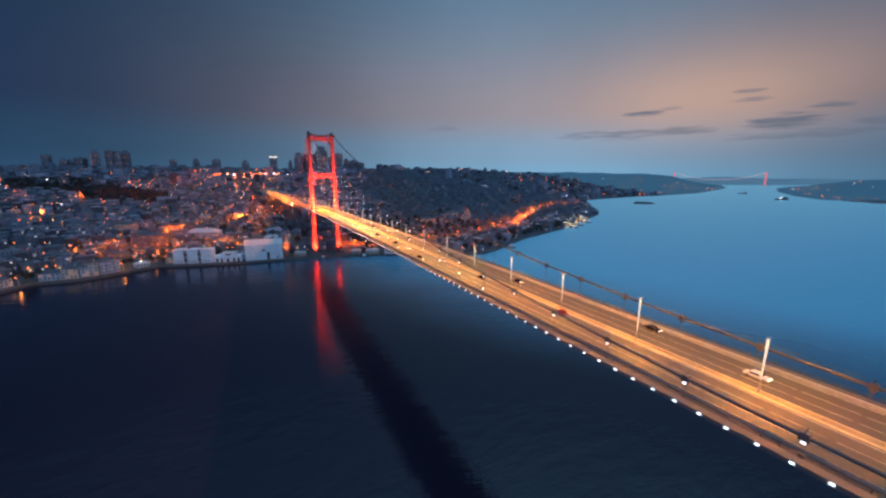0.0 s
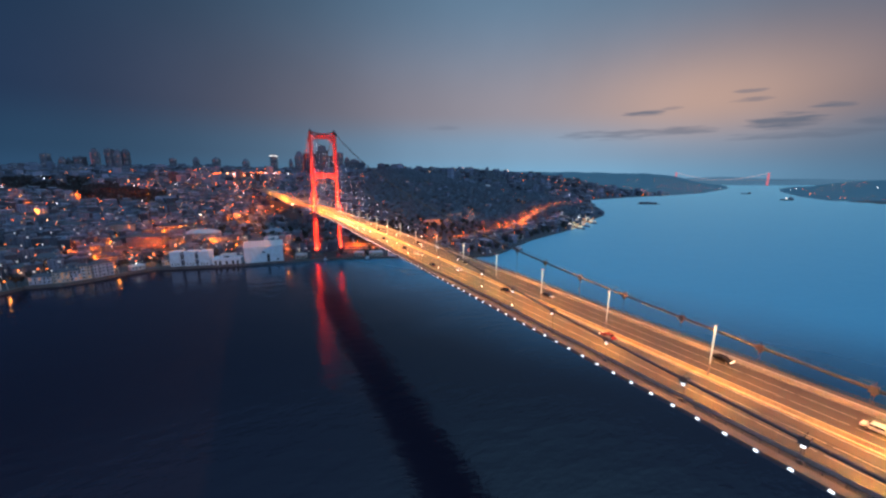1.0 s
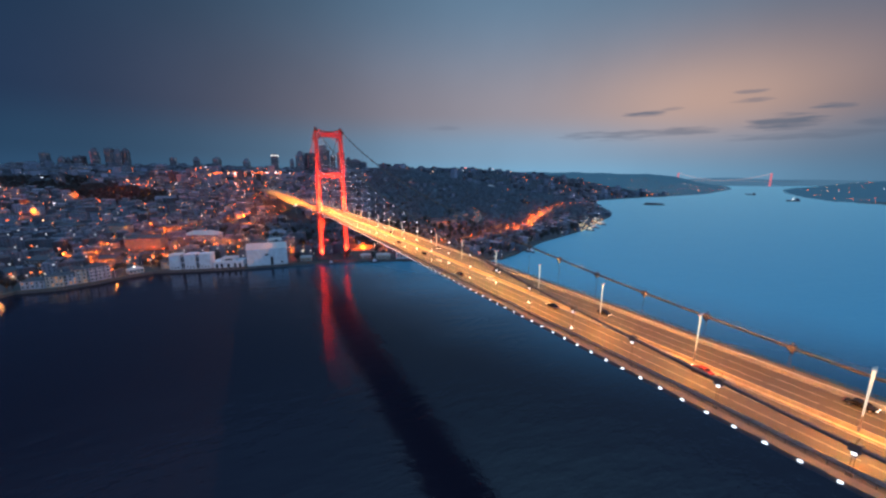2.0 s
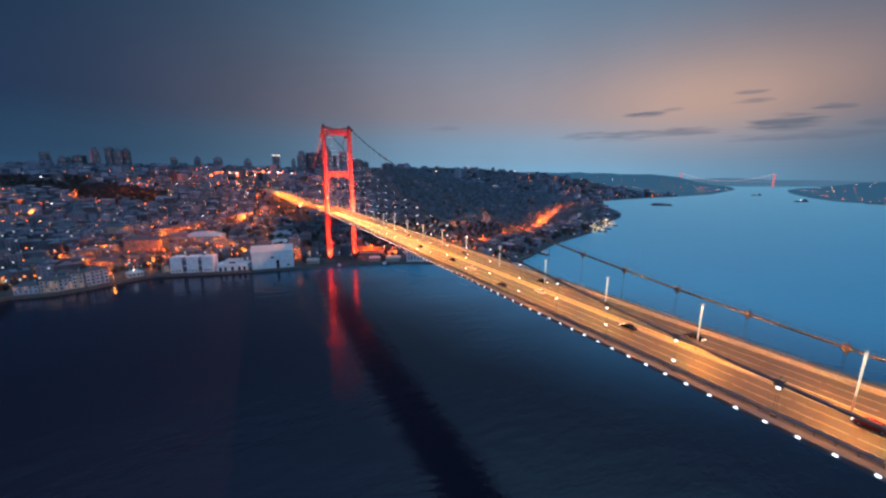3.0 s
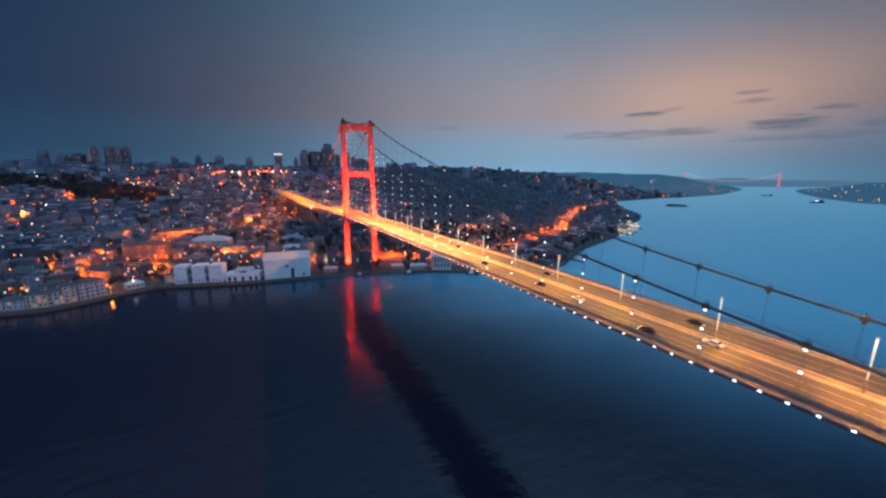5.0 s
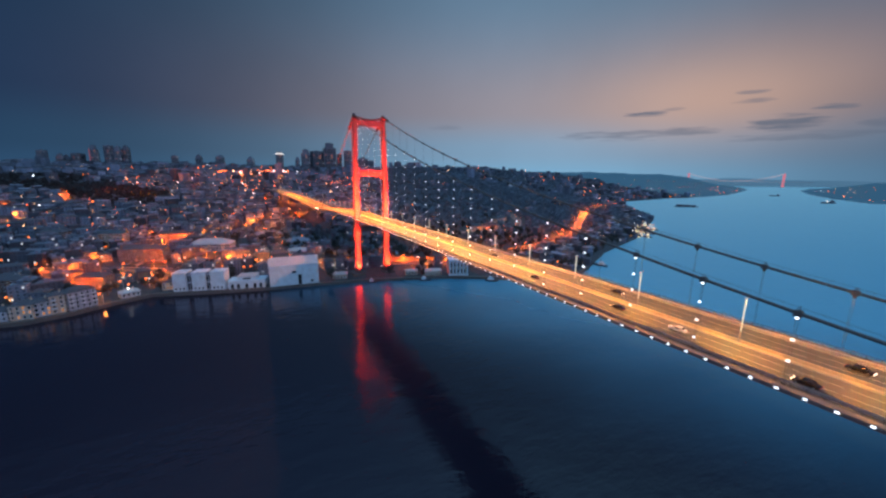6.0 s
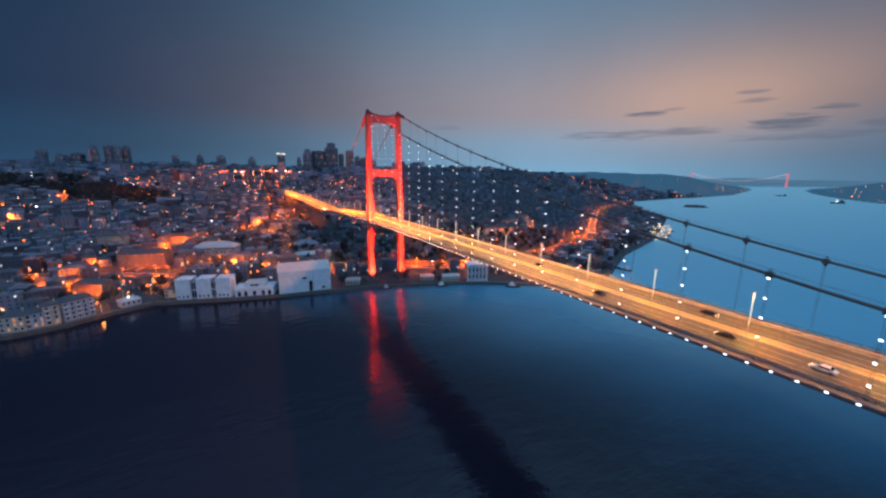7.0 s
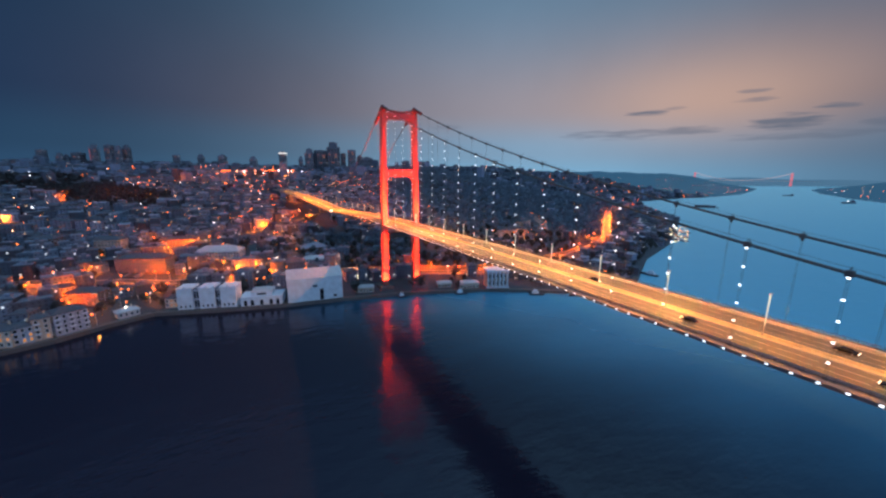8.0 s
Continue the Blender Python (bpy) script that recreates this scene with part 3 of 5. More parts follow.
def tower():
    ob = empty("bridge_tower", pose(0, 0, 0), "tall portal tower of pale steel floodlit in red", "bridge tower")
    for x0 in (-23, 10):
        base = boxes((x0, x0 + 13, -9, 9, -4, FOOT_Z, 0.6))
        bmesh.ops.bevel(base, geom=base.edges[:], offset=0.25, segments=1, affect="EDGES")
        part("pier", base, M_QUAY, ob, "stone-faced foot of the tower")

    def leg_x(z):
        return HALF_BASE + (HALF_CABLE - HALF_BASE) * (z - FOOT_Z) / (TOP_Z - FOOT_Z)

    for s in (-1, 1):
        bm = bmesh.new()
        x0, x1 = s * leg_x(FOOT_Z), s * leg_x(TOP_Z)
        v = []
        levels = 12
        for i in range(levels + 1):
            u = i / levels
            z, c, hx, hy = FOOT_Z + u * (TOP_Z - 3 - FOOT_Z), x0 + (x1 - x0) * u, 2.7 - 0.7 * u, 3.5 - 0.6 * u
            ch = 0.5
            v.append([bm.verts.new((c + px, py, z)) for px, py in ((-hx, -hy + ch), (-hx + ch, -hy), (hx - ch, -hy), (hx, -hy + ch), (hx, hy - ch), (hx - ch, hy), (-hx + ch, hy), (-hx, hy - ch))])
        for a, b in zip(v, v[1:]):
            for k in range(8):
                bm.faces.new((a[k], a[(k + 1) % 8], b[(k + 1) % 8], b[k]))
        bm.faces.new(v[-1])
        leg = part("tower_leg", bm, M_TOWER, ob)
        # splice plates, one at each lift of the leg
        for i in range(1, levels):
            u = i / levels
            z, c, hx, hy = FOOT_Z + u * (TOP_Z - 3 - FOOT_Z), x0 + (x1 - x0) * u, 2.78 - 0.7 * u, 3.58 - 0.6 * u
            part("splice_plate", boxes((c - hx, c + hx, -hy, hy, z - 0.35, z + 0.35)), M_TOWER, leg)
        # long cover over the saddle, tapering down the cable to both sides
        sd = bmesh.new()
        tube(sd, [(x1, -15.5, cable_z(-15.5)), (x1, -9, cable_z(-9) + 0.2), (x1, -3, cable_z(-3) + 0.4), (x1, 0, TOP_Z + 0.9), (x1, 3, TOP_Z - 0.9), (x1, 8, TOP_Z - 4.2), (x1, 14, TOP_Z - 7.2), (x1, 21, TOP_Z - 10.7)], 1.3, 10)
        box(sd, x1 - 1.5, x1 + 1.5, -3.4, 3.4, 160.5, 165.2, 0.3)
        part("saddle_cover", sd, M_SADDLE, ob, "dark cover over the cable saddle")
        bc = bmesh.new()
        rod(bc, (x1, 0, 165.2), (x1, 0, 167.0), 0.25, 0.2)
        part("beacon", bc, M_REDLED, ob, "red aircraft warning lamp")
    bm = bmesh.new()
    tube(bm, [(HALF_CABLE * (u / 6 - 1), -1.2, 161.4 + 3.0 * (u / 6 - 1) ** 2) for u in range(13)], 0.95, 8)
    part("top_walkway", bm, M_SADDLE, ob, "dark covered walkway between the saddles")
    for z0, z1, hy in ((155.5, 160.5, 2.2), (106.0, 112.0, 2.4), (49.5, 55.0, 2.6)):
        hx = leg_x((z0 + z1) / 2) - 2.2
        bm = boxes((-hx, hx, -hy, hy, z0, z1))
        # haunches where the beam meets the legs
        for s in (-1, 1):
            a = [bm.verts.new((s * hx, y, z0)) for y in (-hy * 0.98, hy * 0.98)]
            b = [bm.verts.new((s * (hx - 3.2), y, z0)) for y in (-hy * 0.98, hy * 0.98)]
            c = [bm.verts.new((s * hx, y, z0 - 3.2)) for y in (-hy * 0.98, hy * 0.98)]
            for f in ((a[0], b[0], c[0]), (a[1], c[1], b[1]), (b[0], b[1], c[1], c[0])):
                bm.faces.new(f)
        part("cross_beam", bm, M_TOWER, ob)
    return ob


tower()

# main cables, hand ropes, bands, hangers with their lights
MAIN_Y = [float(y) for y in np.arange(-760, 0, 8.0)] + [0.0]
for s in (-1, 1):
    x = s * HALF_CABLE
    bm = bmesh.new()
    tube(bm, [(x, y, cable_z(y)) for y in MAIN_Y], 0.36, 10)
    main = part("main_cable", bm, M_CABLE, bridge, "thick dark wrapped cable")
    bm = bmesh.new()
    for o in (-0.45, 0.45):
        tube(bm, [(x + o, y, cable_z(y) + 1.15) for y in MAIN_Y], 0.02, 4)
    part("hand_rope", bm, M_CABLE, main)
    # back stay beyond the tower, down to the anchorage
    bm = bmesh.new()
    tube(bm, [(x, 0, TOP_Z), (x, 8, TOP_Z - 4.2), (x - 1, 231, 52)], 0.36, 10)
    part("back_stay", bm, M_CABLE, bridge, "dark side-span cable")

bm = boxes((-0.6, 0.6, -0.7, 0.7, -0.62, 0.62, 0.12))
box(bm, -0.5, -0.42, -0.05, 0.05, 0.5, 1.4)
box(bm, 0.42, 0.5, -0.05, 0.05, 0.5, 1.4)
box(bm, -0.18, 0.18, -0.3, 0.3, -1.3, -0.55)
band = bpy.data.meshes.new("cable_band")
bm.to_mesh(band)
bm.free()
band.materials.append(M_CABLE)
bm = boxes((-0.13, 0.13, -0.24, 0.24, -0.14, 0.14, 0.03))
bmesh.ops.scale(bm, vec=(1.2, 1.2, 1.2), verts=bm.verts)
node = bpy.data.meshes.new("led_node")
bm.to_mesh(node)
bm.free()
node.materials.append(M_LED)
for y in HANGERS:
    for s in (-1, 1):
        x, zt, zb = s * HALF_CABLE, cable_z(y), deck_z(y) + 0.2
        bm = bmesh.new()
        for o in (-0.18, 0.18):
            rod(bm, (x, y + o, zb), (x, y + o, zt - 0.5), 0.032, n=5)
        box(bm, x - 0.25, x + 0.25, y - 0.4, y + 0.4, zb - 0.05, zb + 0.7)
        hg = part("hanger", bm, M_CABLE, bridge)
        share("cable_band", band, bridge, pose(x, y, zt))
        if s < 0:
            z = zt - 0.9
            while z > zb + 1.5:
                share("led_node", node, hg, pose(x - 0.3, y, z))
                z -= 4.6

# ---------------------------------------------------------------- lamp posts on the deck
POST_TOP = 12.6
POSTS = [-496.1 + 26.67 * k for k in range(-4, 6)] + [-334.3, -305.8] + [-279.1 + 26.8 * k for k in range(32)]
head_data = bpy.data.lights.new("deck_lamp", "AREA")
head_data.shape, head_data.size, head_data.size_y = "RECTANGLE", 0.35, 0.9
head_data.energy, head_data.color = DECK_ENERGY, (1.0, 0.30, 0.045)
weaker, stronger, approach_data = head_data.copy(), head_data.copy(), head_data.copy()
weaker.energy = DECK_ENERGY * 0.80
stronger.energy, stronger.color = DECK_ENERGY * 1.9, (1.0, 0.31, 0.07)
approach_data.energy, approach_data.color = DECK_ENERGY * 3.4, (1.0, 0.17, 0.012)
first = None
for y in POSTS:
    if abs(y) < 6 or y > 560:
        continue
    x = deck_x(y)
    at = pose(x, y, deck_z(y) + 0.30)
    if first is None:
        first = empty("street_lamp", at, "pale tapered light column with two sodium lamps on the central strip", "street lamp", "lamp posts along the deck")
        bm = bmesh.new()
        rod(bm, (0, 0, 0), (0, 0, 1.1), 0.30, 0.24, 10)
        rod(bm, (0, 0, 1.1), (0, 0, 3.0), 0.13, 0.13, 10)
        part("post", bm, M_WALK, first, "thin lower pole")
        bm = bmesh.new()
        rod(bm, (0, 0, 3.004), (0, 0, POST_TOP - 0.8), 0.10, 0.25, 12)
        part("light_column", bm, M_COLUMN, first, "softly glowing white light column")
        part("cap", boxes((-0.29, 0.29, -0.29, 0.29, POST_TOP - 0.796, POST_TOP - 0.55, 0.08)), M_POLE, first)
        for s in (-1, 1):
            x0, x1 = sorted((s * 0.28, s * 1.0))
            head_part = part("lamp_head", boxes((x0, x1, -0.16, 0.16, POST_TOP - 0.74, POST_TOP - 0.56, 0.04)), M_POLE, first)
            part("lens", boxes((x0 + 0.1, x1 - 0.06, -0.12, 0.12, POST_TOP - 0.80, POST_TOP - 0.744)), M_SODIUM, head_part, "glowing orange lamp glass")
    else:
        repeat_thing(first, at)
    if y > -610:
        data = weaker if y < -385 else head_data if y < -265 else stronger if y < 0 else approach_data
        for s in (-1, 1):
            lo = new("deck_lamp_light", data)
            lo.matrix_basis = Matrix.Translation((x + s * 0.9, y, deck_z(y) + POST_TOP - 0.6)) @ Matrix.Rotation(radians(-22 * s), 4, "Y")

# unseen strip lights added above the footways to brighten the deck's pale edges
edge_fill_data = bpy.data.lights.new("footway_lamp", "AREA")
edge_fill_data.shape, edge_fill_data.size, edge_fill_data.size_y = "RECTANGLE", 0.12, 89.0
edge_fill_data.energy, edge_fill_data.color = EDGE_FILL_ENERGY, (1.0, 0.48, 0.18)
south_data = edge_fill_data.copy()
south_data.energy = EDGE_FILL_ENERGY * 0.6
for k in range(7):
    y = -530 + 90.0 * k
    lo = new("footway_lamp_light", south_data)
    lo.matrix_basis = Matrix.Translation((-15.2, y, deck_z(y) + 1.2)) @ Matrix.Rotation(radians(32), 4, "Y")
    lo = new("footway_lamp_light", edge_fill_data)
    lo.matrix_basis = Matrix.Translation((14.15, y, deck_z(y) + 1.25)) @ Matrix.Rotation(radians(-48), 4, "Y")

# red floodlights that wash the tower: at the feet, at deck level and under the top beam
flood = bpy.data.lights.new("tower_flood", "SPOT")
flood.energy, flood.color, flood.shadow_soft_size, flood.spot_size, flood.spot_blend = 2300000, RED, 1.0, radians(60), 0.6
foot_flood = flood.copy()
foot_flood.energy, foot_flood.spot_size = 2100000, radians(27)
for s in (-1, 1):
    x = s * 15.3
    for aim, cone, power in ((15, 27, 1.0), (25, 16, 1.0), (36, 11.5, 1.6), (47, 9.5, 2.5), (56, 8.5, 3.0)):
        lo = new("tower_floodlight", foot_flood.copy())
        lo.data.energy, lo.data.spot_size = 2100000 * power, radians(cone)
        lo.matrix_basis = look((x, -17, 5.2), (x, 0, aim))
    for aim, cone, power in ((16, 20, 1.0), (30, 12, 1.3), (46, 9.5, 2.2)):
        lo = new("tower_floodlight", foot_flood.copy())
        lo.data.energy, lo.data.spot_size = 2100000 * power, radians(cone)
        lo.matrix_basis = look((x - 13, -12, 5.2), (x, 0, aim))
    lo = new("tower_floodlight", foot_flood.copy())
    lo.data.energy, lo.data.spot_size = 3000000, radians(22)
    lo.matrix_basis = look((x - 12, -27, 61.5), (x, 0, 48))
    for eye, aim in (((x, -30, 64.5), 92), ((x, -30, 64.5), 128), ((x, -24, 64.5), 72), ((x - 18, -22, 62.5), 88), ((x - 18, -22, 62.5), 122)):
        lo = new("tower_floodlight", flood)
        lo.matrix_basis = look(eye, (x, 0, aim))


# ---------------------------------------------------------------- roads on land


def ribbon(name, pts, width, label):
    """A road laid on the ground along a bent line, with low kerbs."""
    line = []
    for (x0, y0), (x1, y1) in zip(pts, pts[1:]):
        n = max(2, int(math.hypot(x1 - x0, y1 - y0) / 10))
        line += [(x0 + (x1 - x0) * i / n, y0 + (y1 - y0) * i / n) for i in range(n)]
    line.append(pts[-1])
    vs, fs, slots = [], [], []
    for i, (x, y) in enumerate(line):
        a, b = line[max(i - 1, 0)], line[min(i + 1, len(line) - 1)]
        d = Vector((b[0] - a[0], b[1] - a[1], 0)).normalized()
        nx, ny = -d.y, d.x
        z = max(height_at(x + nx * o, y + ny * o) for o in (-width / 2, 0, width / 2)) + 0.35
        for o, dz in ((-width / 2 - 2.4, -3.0), (-width / 2 - 2.4, 0.14), (-width / 2, 0.14), (-width / 2, 0.0), (width / 2, 0.0), (width / 2, 0.14), (width / 2 + 2.4, 0.14), (width / 2 + 2.4, -3.0)):
            vs.append((x + nx * o, y + ny * o, z + dz))
        if i:
            k = 8 * i
            for j in range(7):
                fs.append((k - 8 + j, k - 8 + j + 1, k + j + 1, k + j))
                slots.append(0 if j == 3 else 1)
    ob = mesh_object(name, vs, fs, [M_ASPHALT, M_WALK], slots)
    return tagged(ob, label, "road", kind="structure"), line


COAST_ROAD = [(-420, 160), (-330, 112), (-278, 100), (-233, 100), (-200, 90), (-150, 80), (-110, 66), (-60, 56), (-20, 50), (45, 26), (100, 2), (150, -8), (201, 2), (245, 16), (300, 42), (352, 62), (420, 105), (480, 158), (560, 220), (640, 285), (740, 350), (860, 425), (1000, 500)]
RAMP = [(-20, 420), (-43, 376), (-84, 323), (-110, 296), (-140, 250), (-190, 190), (-233, 110)]
UPPER = [(-600, 420), (-470, 400), (-396, 350), (-330, 310), (-251, 300), (-180, 330), (-110, 400)]
HIGHWAY = [(-60, 620), (-90, 760), (-130, 1000), (-150, 1300), (-60, 1900)]
HILL_STREET = [(150, 130), (210, 112), (249, 106), (300, 130), (350, 190), (385, 262)]
coast, coast_line = ribbon("road", COAST_ROAD, 9, "lamplit asphalt coast road")
ramp_road, ramp_line = ribbon("road", RAMP, 8, "lamplit curving slip road")
upper, upper_line = ribbon("road", UPPER, 8, "lamplit street across the built-up slope")
highway, highway_line = ribbon("road", HIGHWAY, 16, "lamplit wide road climbing inland")
hillst, hillst_line = ribbon("road", HILL_STREET, 7, "lamplit street at the foot of the hill")


def embankment(line, x0, x1, off, h):
    """The retaining wall on the inland side of a road."""
    vs, fs = [], []
    pts = [p for p in line if x0 < p[0] < x1]
    for i, (x, y) in enumerate(pts):
        a, b = pts[max(i - 1, 0)], pts[min(i + 1, len(pts) - 1)]
        d = Vector((b[0] - a[0], b[1] - a[1], 0)).normalized()
        nx, ny = -d.y, d.x
        z = height_at(x, y)
        hh = h * (0.85 + 0.15 * math.sin(x * 0.07))
        for o, zz in ((off, -2), (off + 0.4, hh), (off + 0.2, hh + 0.004), (off + 0.2, hh + 0.5), (off + 1.6, hh + 0.5), (off + 1.6, -2)):
            vs.append((x + nx * o, y + ny * o, z + zz))
        if i:
            k = 6 * i
            for j in range(5):
                fs.append((k - 6 + j, k + j, k + j + 1, k - 6 + j + 1))
    ob = mesh_object("retaining_wall", vs, fs, [M_EMBANK])
    return tagged(ob, "tall stone retaining wall beside the coast road", "wall", kind="structure")


embankment(coast_line, -58, 190, 8.5, 6.5)
embankment(coast_line, 190, 640, 8.5, 4.5)
embankment(ramp_line, -150, -20, 7.5, 4.0)
ALL_ROADS = coast_line + ramp_line + upper_line + highway_line + hillst_line
ROAD_XY = np.array(ALL_ROADS)


def road_gap(x, y):
    return float(np.min(np.hypot(ROAD_XY[:, 0] - x, ROAD_XY[:, 1] - y)))


# ---------------------------------------------------------------- street lamps on land and their light
bm = bmesh.new()
rod(bm, (0, 0, -0.5), (0, 0, 8.0), 0.14, 0.09, 6)
lamp_model = empty("street_lamp", pose(0, 0, -50), "grey street lamp with an orange sodium light", "street lamp", "street lamps of the town")
part("post", bm, M_POLE, lamp_model)
bm = bmesh.new()
rod(bm, (0, 0, 8.0), (1.5, 0, 8.5), 0.07, 0.05, 6)
part("arm", bm, M_POLE, lamp_model)
part("lamp_head", boxes((1.2, 2.4, -0.3, 0.3, 8.45, 8.75, 0.1)), M_POLE, lamp_model)
bm = bmesh.new()
rod(bm, (1.8, 0, 7.5), (1.8, 0, 8.44), 0.75, 0.5, 10)
part("lens", bm, M_TOWNLAMP, lamp_model, "glowing orange lamp glass")
lamp_spots = []


def place_lamp(x, y, turn):
    at = pose(x, y, height_at(x, y) + 0.3, 0, 0, turn)
    if not lamp_spots:
        lamp_model.matrix_basis = at
    else:
        repeat_thing(lamp_model, at)
    lamp_spots.append((x, y))


bright_light = bpy.data.lights.new("coast_lamp", "POINT")
bright_light.energy, bright_light.color, bright_light.shadow_soft_size = TOWN_ENERGY * 7.5, SODIUM_LIGHT, 0.6
coast_light = bright_light.copy()
coast_light.energy = TOWN_ENERGY * 7
town_light = bpy.data.lights.new("town_lamp", "POINT")
town_light.energy, town_light.color, town_light.shadow_soft_size = TOWN_ENERGY * 0.6, SODIUM_LIGHT, 0.6


def place_light(x, y, h, data=None):
    h *= 0.7
    lo = new("town_lamp_light", data or town_light)
    lo.matrix_basis = pose(x, y, height_at(x, y) + h)


for line, gap, side, light_every in ((coast_line, 3, 6.2, 2), (ramp_line, 3, 5.5, 2), (upper_line, 4, 5.5, 2), (highway_line[:60], 4, 10, 3), (hillst_line, 3, 5.0, 2)):
    k = 0
    for i in range(1, len(line) - 1, gap):
        (x, y), (x2, y2) = line[i], line[i + 1]
        d = Vector((x2 - x, y2 - y, 0)).normalized()
        s = 1 if k % 2 else -1
        nx, ny = -d.y * s, d.x * s
        place_lamp(x + nx * side, y + ny * side, math.degrees(math.atan2(-ny, -nx)))
        if k % light_every == 0 or (line is coast_line and x > -60) or line is ramp_line:
            place_light(x + nx * (side - 2), y + ny * (side - 2), 8.3, coast_light if line is coast_line and x > 190 else bright_light if line is coast_line and x > -60 or line is ramp_line else None)
        k += 1

big_light = bpy.data.lights.new("square_lamp", "POINT")
big_light.energy, big_light.color, big_light.shadow_soft_size = TOWN_ENERGY * 6.2, SODIUM_LIGHT, 0.8
SQUARES = [(-152, 74), (-139, 66), (-112, 71), (-262, 118), (-268, 80), (-232, 76), (-197, 66), (-185, 95), (-238, 238), (-214, 190), (-427, 391), (-70, 300), (-95, 230), (-252, 40), (-292, 86)]
for x, y in SQUARES + [(-155, 108), (-141, 92), (-125, 90), (-267, 160), (-255, 168), (-251, 285), (-436, 368), (-260, 60), (-210, 172), (-188, 128), (-290, 110), (-210, 100), (212, 100), (236, 96), (340, 75), (330, 60), (365, 85), (480, 170), (600, 268), (-275, 770), (-440, 610)]:
    place_lamp(x, y, rng.uniform(0, 360))
    place_light(x, y, 9.5, big_light)
for x, y in ramp_line[2::3]:
    place_light(x, y, 13, big_light)
quay_light = town_light.copy()
quay_light.energy, quay_light.color = TOWN_ENERGY * 0.28, (1.0, 0.28, 0.04)
for x, y in ((-262, -17), (-246, -11), (-284, -14), (-226, 3), (-252, 12), (-240, 24), (-270, 40), (-300, -26), (-214, 22), (-222, 40), (-203, 40), (-206, 62), (-288, 22), (-310, 20), (-228, 62)):
    place_lamp(x, y, rng.uniform(0, 360))
    place_light(x, y, 7.0, quay_light)
white_light = bpy.data.lights.new("flood_lamp", "POINT")
white_light.energy, white_light.color, white_light.shadow_soft_size = TOWN_ENERGY * 1.3, (1.0, 0.86, 0.62), 0.6
for x, y in ((-104, 108), (-88, 112), (-37, 47), (-28, 44), (-218, 16), (560, 98), (640, 150), (585, 120), (620, 175), (670, 178), (315, -12)):
    place_light(x, y, 7.0, white_light)

# ---------------------------------------------------------------- buildings on the water's edge


def window_mesh(w, h, glass):
    """A window: a frame round a recessed pane."""
    fr = boxes((-w / 2 - 0.15, w / 2 + 0.15, -0.10, 0.05, h, h + 0.15), (-w / 2 - 0.25, w / 2 + 0.25, -0.22, 0.05, -0.18, 0.0), (-w / 2 - 0.15, -w / 2, -0.10, 0.05, 0, h), (w / 2, w / 2 + 0.15, -0.10, 0.05, 0, h))
    me = bpy.data.meshes.new("window")
    fr.to_mesh(me)
    fr.free()
    me.materials.append(M_WHITE)
    pn = boxes((-w / 2, w / 2, -0.03, 0.03, 0, h))
    box(pn, -0.05, 0.05, -0.06, -0.031, 0, h)
    pm = bpy.data.meshes.new("pane")
    pn.to_mesh(pm)
    pn.free()
    pm.materials.append(glass)
    return me, pm


M_LITPANE = lamp_glass("lit_pane", [(1.0, 0.40, 0.10)], 0.55)
M_DARKPANE = material("dark_pane", (0.02, 0.024, 0.03), 0.1)
WIN_DARK, WIN_LIT = window_mesh(1.3, 1.9, M_DARKPANE), window_mesh(1.3, 1.9, M_LITPANE)


def hip_roof(w, d, z, rise, over=0.6):
    bm = bmesh.new()
    x, y = w / 2 + over, d / 2 + over
    r = max(x - y, 0.0) if x > y else 0.0
    ry = max(y - x, 0.0) if y > x else 0.0
    lo = [bm.verts.new(p) for p in ((-x, -y, z), (x, -y, z), (x, y, z), (-x, y, z))]
    eave = [bm.verts.new((v.co.x, v.co.y, z + 0.25)) for v in lo]
    a, b = bm.verts.new((-r, -ry, z + rise)), bm.verts.new((r, ry, z + rise))
    bm.faces.new(lo[::-1])
    for i in range(4):
        bm.faces.new((lo[i], lo[(i + 1) % 4], eave[(i + 1) % 4], eave[i]))
    if w >= d:
        for f in ((eave[0], eave[1], b, a), (eave[1], eave[2], b), (eave[2], eave[3], a, b), (eave[3], eave[0], a)):
            bm.faces.new(f)
    else:
        for f in ((eave[0], eave[1], a), (eave[1], eave[2], b, a), (eave[2], eave[3], b), (eave[3], eave[0], a, b)):
            bm.faces.new(f)
    bmesh.ops.recalc_face_normals(bm, faces=bm.faces)
    return bm


